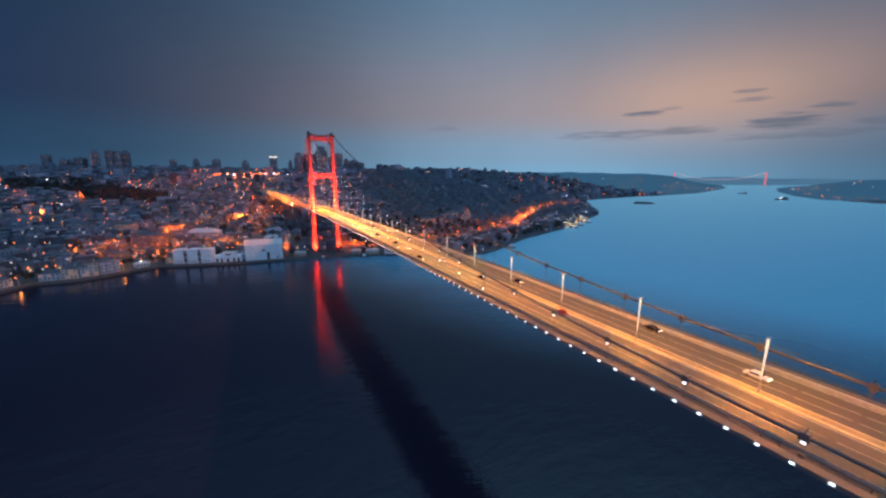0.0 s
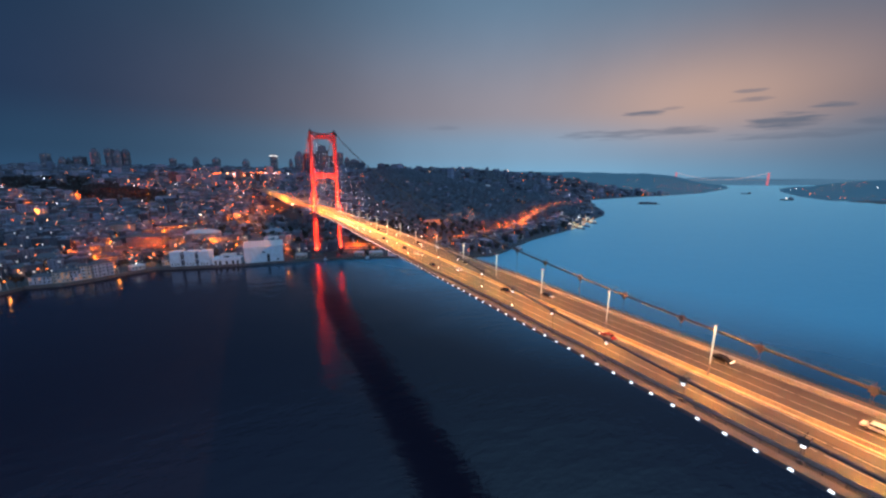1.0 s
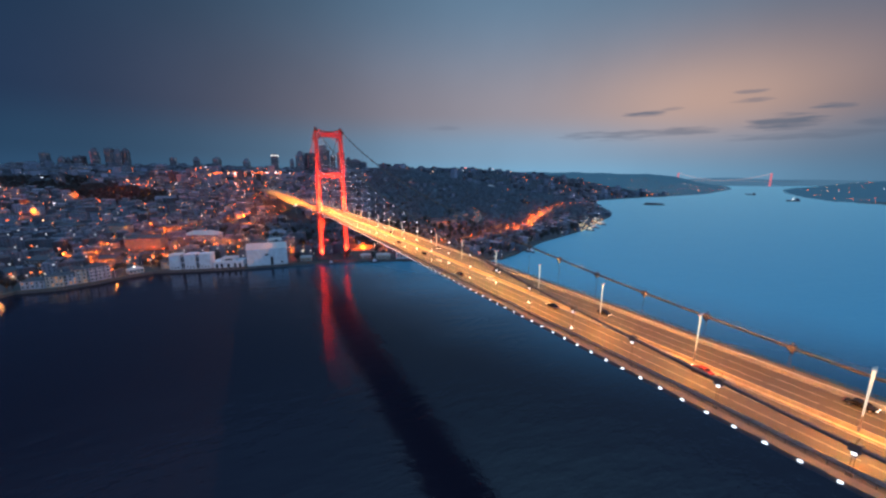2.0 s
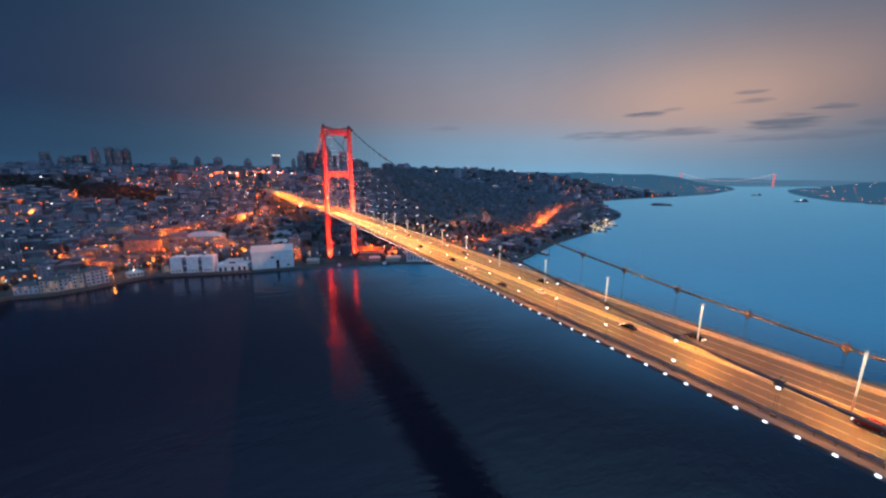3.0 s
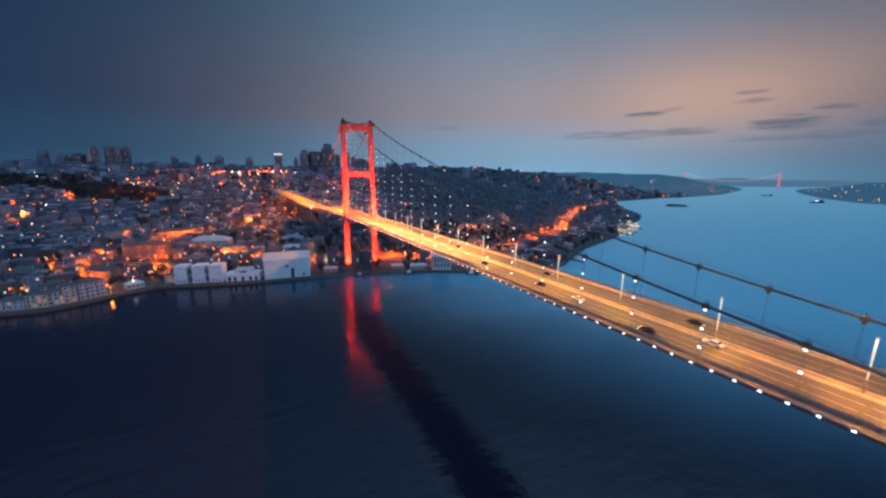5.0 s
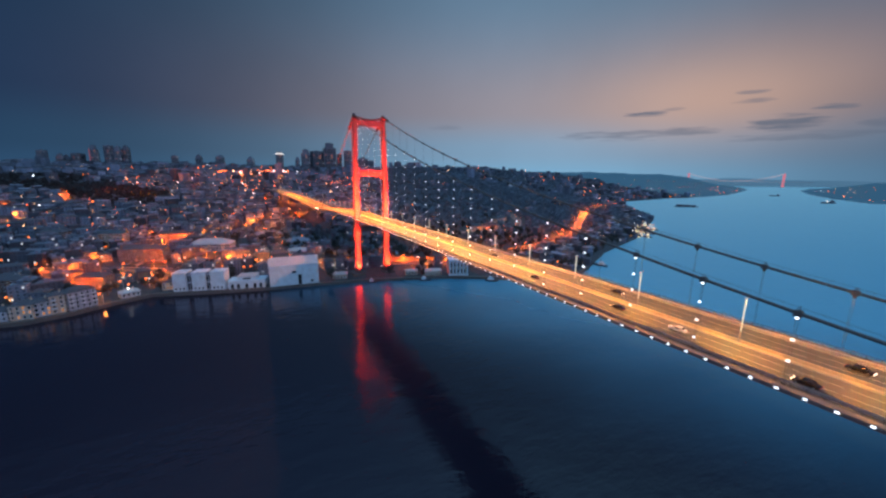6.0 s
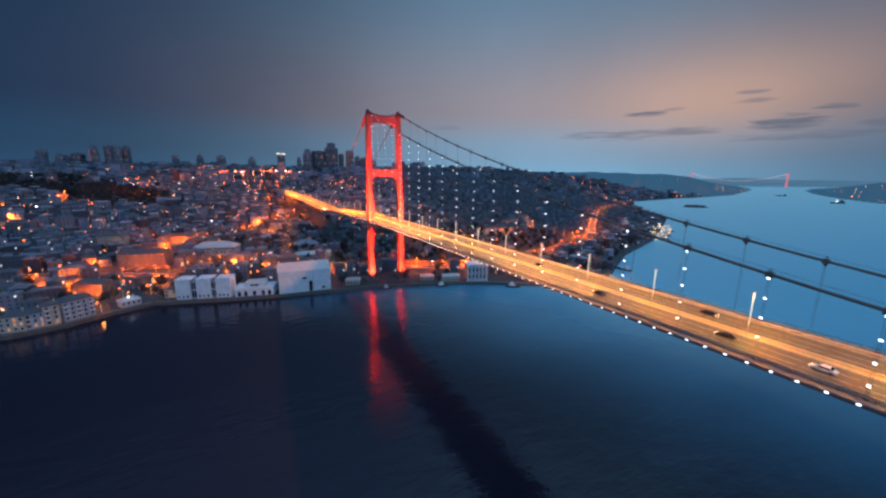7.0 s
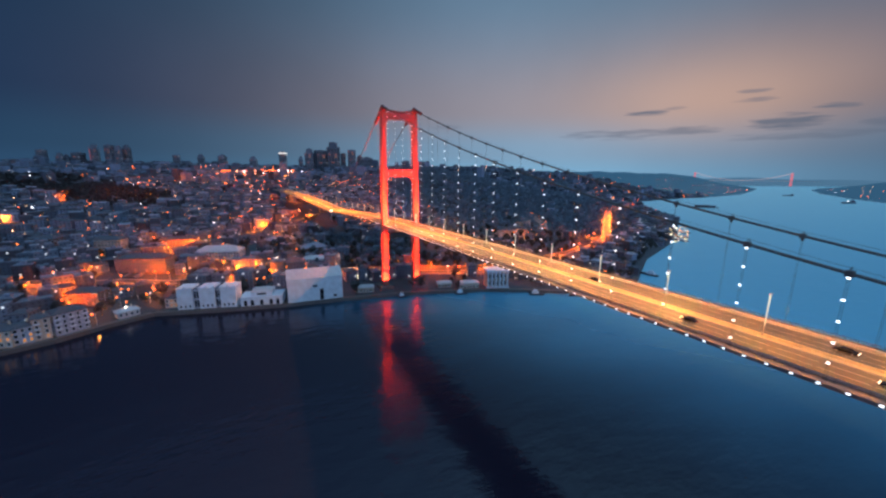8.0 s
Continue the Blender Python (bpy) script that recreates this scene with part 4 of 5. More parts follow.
def waterfront_house(x, y, turn, w, d, floors, wall, label, roof=M_ROOF, lit=0.25, balcony=False, name="waterfront_house", base=2.5):
    """A house of several storeys with its front on local -y."""
    ob = empty(name, pose(x, y, base, 0, 0, turn), label, "house")
    h = floors * 3.3 + 0.8
    body = boxes((-w / 2, w / 2, -d / 2, d / 2, -2, h))
    for f in range(1, floors):
        box(body, -w / 2 - 0.12, w / 2 + 0.12, -d / 2 - 0.12, d / 2 + 0.12, f * 3.3 + 0.5, f * 3.3 + 0.75)
    bd = part("wall", body, wall, ob)
    part("roof", hip_roof(w, d, h, min(w, d) * 0.28), roof, ob)
    n = max(2, int(w / 3.0))
    m = max(2, int(d / 3.4))
    for f in range(floors):
        z = 1.3 + f * 3.3
        spots = [(-w / 2 + (i + 0.5) * w / n, -d / 2 - 0.05, 0) for i in range(n)] + [(w / 2 + 0.05, -d / 2 + (j + 0.5) * d / m, 90) for j in range(m)] + [(-w / 2 - 0.05, -d / 2 + (j + 0.5) * d / m, -90) for j in range(m)]
        for px, py, a in spots:
            fr, pm = WIN_LIT if rng.random() < lit else WIN_DARK
            wn = share("window", fr, ob, pose(px, py, z, 0, 0, a))
            share("pane", pm, wn, pose(0, 0, 0))
    if balcony:
        for f in range(1, floors):
            z = f * 3.3 + 0.78
            for i in range(0, n, 2):
                px = -w / 2 + (i + 0.5) * w / n
                bl = boxes((px - 1.5, px + 1.5, -d / 2 - 1.5, -d / 2 - 0.13, z, z + 0.18), (px - 1.5, px + 1.5, -d / 2 - 1.5, -d / 2 - 1.42, z + 0.18, z + 1.1), (px - 1.5, px - 1.42, -d / 2 - 1.42, -d / 2 - 0.13, z + 0.18, z + 1.1), (px + 1.42, px + 1.5, -d / 2 - 1.42, -d / 2 - 0.13, z + 0.18, z + 1.1))
                part("balcony", bl, M_WHITE, ob)
    ch = boxes((w * 0.2, w * 0.2 + 0.9, 0.5, 1.4, h, h + min(w, d) * 0.28 + 0.9))
    part("chimney", ch, M_CREAM, ob)
    return ob


def shore_frame(x):
    """The point of the shore at x and the heading of its line."""
    for (x0, y0), (x1, y1) in zip(SHORE, SHORE[1:]):
        if x0 <= x < x1:
            return y0 + (y1 - y0) * (x - x0) / (x1 - x0), math.degrees(math.atan2(y1 - y0, x1 - x0))


TAKEN = [(x, y, 5.0) for x, y in SQUARES]


def on_shore(x, back, w, d, *rest, **kw):
    y, a = shore_frame(x)
    n = Vector((-math.sin(radians(a)), math.cos(radians(a))))
    cx, cy = x + n.x * (back + d / 2), y + n.y * (back + d / 2)
    TAKEN.append((cx, cy, max(w, d) * 0.6 + 3))
    return waterfront_house(cx, cy, a, w, d, *rest, **kw)


on_shore(-300, 9, 14, 12, 2, M_PALE, "low white waterfront house with a tiled roof", lit=0.2)
on_shore(-281, 5, 17, 11, 2, M_PALE, "long white waterfront house with lit ground floor", lit=0.2)
on_shore(-265, 5, 13, 12, 3, M_CREAM, "cream waterfront house glowing with warm light", lit=0.35)
on_shore(-252.5, 5, 9, 11, 3, M_PALE, "narrow white waterfront house", lit=0.1)
on_shore(-245, 5, 8, 11, 4, M_CREAM, "tall cream waterfront house with lit balconies", lit=0.3, balcony=True)
on_shore(-232, 5, 17, 13, 4, M_PALE, "white waterfront block with balconies on every floor", lit=0.08, balcony=True)
on_shore(-207, 6, 13, 9, 1, M_SHEET, "small pale boathouse beside the quay", roof=M_SHEET, lit=0.0)
on_shore(-188, 10, 9, 9, 2, M_CREAM, "small cream house among trees at the quay", lit=0.4)


def arched_window(bm, x, y, z, w, h):
    """A tall dark opening with a round head, standing 8 cm proud of the wall's plane."""
    box(bm, x - w / 2, x + w / 2, y - 0.08, y + 0.1, z, z + h - w / 2)
    rod(bm, (x, y - 0.08, z + h - w / 2), (x, y + 0.1, z + h - w / 2), w / 2, w / 2, 12)


def palace():
    """The long white palace front: three plain bays with broken parapets, two recesses of tall arched windows."""
    y, a = shore_frame(-158)
    ob = empty("palace_wing", pose(-158, y + 11, 2.5, 0, 0, -15), "long roofless white palace front with two window recesses", "palace")
    TAKEN.append((-158, y + 11, 27))
    D, H = 14.0, 16.5
    for x, half in ((-15.6, 5.4), (0.0, 5.6), (15.2, 5.8)):
        bay = boxes((x - half, x + half, -D / 2, D / 2, -3, H), (x - half - 0.25, x + half + 0.25, -D / 2 - 0.3, D / 2 + 0.3, H, H + 0.55), (x - half - 0.1, x + half + 0.1, -D / 2 - 0.14, D / 2, 7.6, 8.0))
        for k in (-1, 0, 1):
            box(bay, x + k * half * 0.86 - 0.5, x + k * half * 0.86 + 0.5, -D / 2, -D / 2 + 1.0, H + 0.554, H + 1.5 + 0.5 * (k == 0))
        part("wall", bay, M_WHITE, ob)
        for k in (-3.2, 0, 3.2):
            wn = share("window", WIN_DARK[0], ob, pose(x + k, -D / 2 - 0.06, 1.4))
            share("pane", WIN_DARK[1], wn, pose(0, 0, 0))
    for x, half in ((-7.9, 2.2), (7.5, 1.9)):
        part("recess_wall", boxes((x - half, x + half, -D / 2 + 1.6, D / 2 - 1, -3, H - 1.2)), M_PALE, ob)
        for k in (-0.95, 0.95):
            for z in (1.2, 8.4):
                bm = bmesh.new()
                arched_window(bm, x + k, -D / 2 + 1.55, z, 1.35, 5.6)
                part("arched_window", bm, M_DARKPANE, ob)
    part("roof", boxes((-20.5, 20.5, -D / 2 + 1.2, D / 2 - 0.6, H - 1.196, H - 0.7)), M_FLAT, ob, "dark flat roof behind the parapets")
    return ob


palace()


def hall():
    """The tall blank white hall with a mono-pitch roof."""
    ob = empty("white_hall", pose(-79.5, 4.5, 2.5, 0, 0, -3), "tall blank white hall on the quay with a pale roof", "hall")
    TAKEN.append((-79.5, 6, 30))
    part("wall", boxes((-22, 22, -16, 14, -3, 20.0), (-22.25, 22.25, -16.25, 14.25, 18.4, 18.9)), M_WHITE, ob)
    bm = bmesh.new()
    p = [bm.verts.new(v) for v in ((-22.4, -16.4, 20.004), (22.4, -16.4, 20.004), (22.4, 14.4, 20.004), (-22.4, 14.4, 20.004), (-22.4, -1, 25.2), (22.4, -1, 25.2))]
    for f in ((3, 2, 1, 0), (0, 1, 5, 4), (2, 3, 4, 5), (1, 2, 5), (3, 0, 4)):
        bm.faces.new([p[i] for i in f])
    part("roof", bm, M_SHEET, ob, "pale sheet roof")
    dr = boxes((3.2, 6.2, -16.35, -16.0, 0.5, 9.5), (3.0, 6.4, -16.45, -16.0, 9.5, 9.9))
    part("door", dr, M_DARKPANE, ob, "tall dark opening")
    for x, z, w, h in ((-0.4, 12.0, 3.6, 1.8), (15.5, 2.0, 2.6, 1.8)):
        part("window", boxes((x - w / 2, x + w / 2, -16.3, -16.0, z, z + h)), M_DARKPANE, ob)
    return ob


hall()


def annex():
    """The low pale range between palace and hall, arches on its front."""
    ob = empty("low_annex", pose(-120, 3.5, 2.5, 0, 0, -12), "low pale annex with dark arched openings", "building")
    TAKEN.append((-120, 6, 20))
    part("wall", boxes((-15.5, 15.5, -8, 8, -3, 7.5), (-8, 8, -6, 8, 7.504, 10.6), (-15.8, 15.8, -8.3, 8.3, 7.2, 7.504)), M_WHITE, ob)
    part("roof", boxes((-8.4, 8.4, -6.4, 8.4, 10.604, 11.1, 0.4)), M_SHEET, ob)
    for x in (-12, -7, 0, 7, 12):
        bm = boxes((x - 1.2, x + 1.2, -8.2, -8.0, 0.4, 3.6))
        rod(bm, (x, -8.2, 3.6), (x, -8.0, 3.6), 1.2, 1.2, 14)
        part("arched_opening", bm, M_DARKPANE, ob)
    part("upper_window", boxes((-3.4, 3.4, -6.2, -6.0, 8.4, 9.8)), M_DARKPANE, ob)
    return ob


annex()


def columned_pavilion():
    """The white waterfront building with tall columns on its front."""
    ob = empty("columned_building", pose(82, -42, 2.5, 0, 0, -17), "white waterfront building with tall columns", "building")
    TAKEN.append((82, -42, 16))
    part("wall", boxes((-10, 10, -4.5, 7, -3, 15.5)), M_CREAM, ob)
    part("entablature", boxes((-10.8, 10.8, -7.6, 7.4, 15.504, 17.4), (-11.1, 11.1, -7.9, 7.7, 17.0, 17.5)), M_WHITE, ob)
    part("plinth", boxes((-10.8, 10.8, -7.6, -4.504, -3, 0.8)), M_WHITE, ob)
    for i in range(6):
        x = -9.6 + i * 3.84
        bm = boxes((x - 0.95, x + 0.95, -7.2, -5.3, 0.804, 1.5), (x - 0.95, x + 0.95, -7.2, -5.3, 14.8, 15.5))
        rod(bm, (x, -6.25, 1.5), (x, -6.25, 14.8), 0.8, 0.7, 12)
        part("column", bm, M_WHITE, ob)
    for i in range(5):
        x = -7.7 + i * 3.84
        for z in (2.2, 9.0):
            wn = share("window", WIN_DARK[0], ob, pose(x, -4.55, z) @ Matrix.Diagonal((1.2, 1, 2.0, 1)))
            share("pane", WIN_DARK[1], wn, pose(0, 0, 0))
    return ob


columned_pavilion()


def moored_boat(x, y, turn, length, label, h=3.0):
    ob = empty("moored_boat", pose(x, y, 0, 0, 0, turn), label, "boat", "boats along the quay")
    bm = bmesh.new()
    ring = []
    for i in range(9):
        u = i / 8
        half = length * 0.15 * math.sin(min(1, u * 1.35 + 0.18) * math.pi * 0.5) * (1 - 0.9 * max(0, u - 0.6) / 0.4)
        px = -length / 2 + u * length
        sheer = h * 0.45 + 0.35 * h * max(0, u - 0.5)
        ring.append([bm.verts.new(v) for v in ((px, -half, sheer), (px, -half * 0.7, -0.6), (px, half * 0.7, -0.6), (px, half, sheer))])
    for a, b in zip(ring, ring[1:]):
        for k in range(4):
            bm.faces.new((a[k], a[(k + 1) % 4], b[(k + 1) % 4], b[k]))
    bm.faces.new(ring[0])
    bm.faces.new(ring[-1][::-1])
    bmesh.ops.recalc_face_normals(bm, faces=bm.faces)
    part("hull", bm, M_HULL, ob)
    cb = boxes((-length * 0.32, length * 0.12, -length * 0.09, length * 0.09, h * 0.46, h), (-length * 0.22, length * 0.02, -length * 0.07, length * 0.07, h + 0.004, h * 1.5))
    part("cabin", cb, M_WHITE, ob)
    bm = bmesh.new()
    rod(bm, (-length * 0.1, 0, h * 1.5), (-length * 0.1, 0, h * 2.4), 0.08, 0.05, 5)
    part("mast", bm, M_POLE, ob)
    return ob


def low_pavilion(x, y, turn, w, d, h, label):
    ob = empty("quay_pavilion", pose(x, y, 2.5, 0, 0, turn), label, "pavilion")
    TAKEN.append((x, y, max(w, d) * 0.6))
    part("wall", boxes((-w / 2, w / 2, -d / 2, d / 2, -2, h)), M_CREAM, ob)
    part("roof", hip_roof(w, d, h + 0.004, 2.0), M_SHEET, ob)
    for i in range(int(w / 3)):
        px = -w / 2 + 1.5 + i * 3
        wn = share("window", WIN_DARK[0], ob, pose(px, -d / 2 - 0.06, 0.8))
        share("pane", WIN_DARK[1], wn, pose(0, 0, 0))
    return ob


low_pavilion(-37, -4, -12, 16, 9, 4.5, "low dark pavilion near the tower's foot")
low_pavilion(36, -22, -17, 13, 8, 4.0, "low pavilion behind the quay")
low_pavilion(56, -34, -17, 18, 9, 5.0, "low glazed restaurant on the quay")
low_pavilion(318, -14, 30, 16, 10, 5.0, "small bright pavilion on the shore")
for x, off, ln, lb in ((-8, -3.5, 9, "small white boat at the quay"), (44, -4, 12, "small cabin boat at the quay"), (108, -6, 14, "dark wooden boat moored at the quay"), (140, -7, 18, "dark excursion boat moored at the quay"), (165, -7, 16, "dark excursion boat at the quay"), (262, -8, 20, "dark boat moored off the shore"), (520, -10, 26, "lit boat in the small harbour"), (560, -12, 24, "pale boat in the small harbour"), (620, -12, 28, "dark boat in the small harbour")):
    y, a = shore_frame(x)
    moored_boat(x - math.sin(radians(a)) * off, y + math.cos(radians(a)) * off, a + (70 if x > 250 else 0), ln, lb, 2.4 + ln * 0.06)

# ---------------------------------------------------------------- larger buildings inland


def inland_building(x, y, turn, w, d, floors, wall, label, roof=M_ROOF, lit=0.06):
    TAKEN.append((x, y, max(w, d) * 0.5 + 4))
    ob = waterfront_house(x, y, turn, w, d, floors, wall, label, roof=roof, lit=lit, name="large_building", base=height_at(x, y) + 0.3)
    ob["category"] = "building"
    return ob


inland_building(-222, 124, -18, 44, 15, 4, M_BROWN, "long brown building with rows of windows and a tiled roof")
inland_building(-262, 186, -14, 24, 14, 5, M_CREAM, "square cream building lit by street lamps")
inland_building(-160, 148, -16, 46, 20, 2, M_SHEET, "wide low hall with a pale sheet roof", roof=M_SHEET)
inland_building(-205, 205, -10, 38, 13, 3, M_BROWN, "long dark building on the slope")
inland_building(-330, 230, -24, 30, 13, 4, M_BROWN, "dark brown block on the slope")
inland_building(-95, 190, 8, 34, 16, 2, M_BROWN, "low dark depot with a flat roof", roof=M_FLAT)
inland_building(-60, 150, 8, 30, 18, 2, M_BROWN, "low dark shed below the approach viaduct", roof=M_FLAT)
inland_building(-65, 98, -12, 26, 12, 2, M_WHITE, "white low building beside the coast road", roof=M_SHEET)
inland_building(228, 126, -6, 52, 13, 2, M_CREAM, "long cream building lit orange by street lamps")
inland_building(300, 186, 30, 40, 14, 2, M_CREAM, "long pale building on the wooded hill", lit=0.3)
inland_building(860, 900, 40, 90, 22, 2, M_CREAM, "long pale building on the ridge", roof=M_SHEET, lit=0.3)
inland_building(-300, 60, -20, 26, 13, 3, M_BROWN, "dark brown house block behind the quay")
inland_building(-245, 55, -20, 24, 13, 3, M_BROWN, "dark house block behind the quay")


def flood_mast(x, y, z, h, r, label):
    ob = empty("flood_mast", pose(x, y, z), label, "flood mast")
    bm = bmesh.new()
    rod(bm, (0, 0, -1), (0, 0, h), 0.3, 0.18, 8)
    part("mast", bm, M_POLE, ob)
    bm = bmesh.new()
    rod(bm, (0, 0, h), (0, 0, h + r), r * 0.8, r, 10)
    part("lamp_ring", bm, M_WHITELAMP, ob, "bright white lamp ring")
    return ob


flood_mast(-22, 229, 40, 13, 2.0, "tall mast with a bright lamp ring beside the approach road")
for x, y in ((-104, 108), (-88, 112), (-37, 44), (520, 64), (556, 84), (590, 106), (612, 124), (640, 146), (660, 170), (575, 150), (330, -6), (690, 190), (610, 180), (540, 130), (62, 20), (-212, 14)):
    flood_mast(x, y, height_at(x, y), 6.5, 0.75, "lamp mast with bright white light")

# ---------------------------------------------------------------- trees


def tree_model(seed, h, r):
    """A trunk with limbs and a crown of many leaf clumps."""
    rn = random.Random(seed)
    ob = empty("tree", pose(0, 0, -60), "dark leafy tree at dusk", "tree", "trees of the banks")
    bm = bmesh.new()
    rod(bm, (0, 0, -1), (0.1, 0, h * 0.45), 0.35, 0.2, 7)
    for k in range(5):
        a = k * 1.256 + rn.random()
        rod(bm, (0.05, 0, h * (0.3 + 0.03 * k)), (r * 0.6 * math.cos(a), r * 0.6 * math.sin(a), h * (0.55 + 0.05 * k)), 0.14, 0.05, 5)
    part("trunk", bm, M_BARK, ob)
    vs, fs = [], []
    crown_quads(vs, fs, 0, 0, h * 0.62, r, h * 0.40, 150, 1.1, rn)
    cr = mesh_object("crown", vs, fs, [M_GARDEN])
    cr.parent = ob
    return ob


def crown_quads(vs, fs, cx, cy, cz, r, rz, n, size, rn):
    lobes = [(rn.uniform(-0.5, 0.5) * r, rn.uniform(-0.5, 0.5) * r, rn.uniform(-0.45, 0.5) * rz, rn.uniform(0.45, 0.75)) for _ in range(5)]
    for _ in range(n):
        lx, ly, lz, lr = rn.choice(lobes)
        d = Vector((rn.gauss(0, 1), rn.gauss(0, 1), rn.gauss(0, 1))).normalized()
        q = rn.uniform(0.6, 1.0) * lr
        p = Vector((cx + lx + d.x * r * q, cy + ly + d.y * r * q, cz + lz + d.z * rz * q))
        nrm = (d + Vector((rn.uniform(-1, 1), rn.uniform(-1, 1), rn.uniform(-0.4, 1))) * 0.7).normalized()
        t = nrm.orthogonal().normalized()
        b = nrm.cross(t)
        s = size * rn.uniform(0.6, 1.3)
        k = len(vs)
        vs += [tuple(p + t * s), tuple(p + b * s * 0.8), tuple(p - t * s), tuple(p - b * s * 0.8)]
        fs.append((k, k + 1, k + 2, k + 3))


TREES = [tree_model(k, h, r) for k, (h, r) in enumerate(((9, 3.6), (12, 4.4), (7.5, 3.2), (14, 4.6)))]
used_tree = set()


def plant(x, y):
    k = rng.randrange(4)
    at = pose(x, y, height_at(x, y), 0, 0, rng.uniform(0, 360))
    if k not in used_tree:
        used_tree.add(k)
        TREES[k].matrix_basis = at
    else:
        repeat_thing(TREES[k], at)


# ---------------------------------------------------------------- the town: where things stand


def free_ground(x, y, pad=0.0):
    for tx, ty, r in TAKEN:
        if (x - tx) ** 2 + (y - ty) ** 2 < (r + pad) ** 2:
            return False
    if abs(x - deck_x(max(y, 0))) < 24 + pad and (200 < y < 600 or -12 < y < 12):
        return False
    return True


def wood_share(x, y, w):
    """How wooded a place is, 0 to 1; w: metres from the shore."""
    u = ((x + 520) * 0.53 + (y - 880) * -0.85) / 430.0
    v = ((x + 520) * 0.85 + (y - 880) * 0.53) / 130.0
    s = 1.0 if u * u + v * v < 1 else 0.0
    if x - 0.25 * y > 60 and w > 70:
        s = max(s, 0.99 if w > 95 and noise.noise(Vector((x / 110, y / 110, 11.0))) < 0.25 else 0.86)
    if -45 < x < 130 and 60 < y < 260:
        s = max(s, 0.8)
    if x > 560 and w > 60:
        s = max(s, 0.9)
    if x > 1250 and 20 < w < 700:
        s = min(s, 0.85)
    if -140 < x < -20 and 120 < y < 250:
        s = max(s, 0.75)
    if noise.noise(Vector((x / 140, y / 140, 3.0))) > 0.42:
        s = max(s, 0.7)
    return s


SHORE_LAMPS = []
NEAR_HOUSES, FAR_HOUSES, NEAR_TREES, FAR_TREES = [], [], [], []
EYE0 = (-100.0, -420.0)


def scatter():
    for r0, r1, step in ((250, 800, 15.0), (800, 1500, 19.0), (1500, 2700, 31.0), (2700, 4300, 60.0)):
        n = int(2 * r1 / step) + 2
        for i in range(n):
            for j in range(n):
                x = EYE0[0] - r1 + i * step + rng.uniform(-0.3, 0.3) * step
                y = EYE0[1] - r1 + j * step + rng.uniform(-0.3, 0.3) * step
                d = math.hypot(x - EYE0[0], y - EYE0[1])
                if not r0 <= d < r1:
                    continue
                az = math.degrees(math.atan2(x - EYE0[0], y - EYE0[1]))
                if not -34 < az < 84:
                    continue
                cand.append((x, y, d, step))


cand = []
scatter()
CX = np.array([c[0] for c in cand])
CY = np.array([c[1] for c in cand])
CW, CE = inland(CX, CY)
CZ = ground_height(CX, CY)
ROADQ = np.full(len(cand), 1e9)
for rx, ry in ALL_ROADS:
    ROADQ = np.minimum(ROADQ, np.hypot(CX - rx, CY - ry))
for (x, y, d, step), w, e, z, rd in zip(cand, CW, CE, CZ, ROADQ):
    if e > -20 or (d > 2500 and x > 900):
        if (20 < e < 700 or 20 < w < 500) and rng.random() < 0.26:
            SHORE_LAMPS.append((x, y, z, d))
        continue
    if w < 5:
        continue
    if not free_ground(x, y, 4):
        if free_ground(x, y, -2) and rng.random() < 0.7 and rd > 8:
            NEAR_TREES.append((x, y))
        continue
    if rd < 8 + step * 0.25:
        continue
    if x >= 110 and w < 28 and rng.random() < 0.6:
        NEAR_TREES.append((x, y)) if d < 800 else FAR_TREES.append((x, y, z, step, d))
        continue
    if w < 46 and x < 110 and x > -320:
        if rng.random() < (0.4 if x > -62 else 0.9):
            NEAR_TREES.append((x, y))
        continue
    s = wood_share(x, y, w)
    if s > 0 and d > 1500:
        s = s * 0.85
    if rng.random() < s:
        if d < 640 and len(NEAR_TREES) < 290:
            NEAR_TREES.append((x, y))
        else:
            FAR_TREES.append((x, y, z, step, d))
    elif rng.random() < 0.94:
        (NEAR_HOUSES if d < 700 and len(NEAR_HOUSES) < 300 and x < 200 else FAR_HOUSES).append((x, y, z, step, d))
    if d < 1000 and rng.random() < 0.14:
        FAR_TREES.append((x + step * 0.5, y + step * 0.4, z, 8.0, d))

for x, y in NEAR_TREES:
    plant(x, y)
for _ in range(150):
    x, y = rng.uniform(-75, 60), rng.uniform(75, 300)
    if road_gap(x, y) > 11:
        FAR_TREES.append((x, y, height_at(x, y), 8.0, 600.0))

# ---------------------------------------------------------------- houses of the town


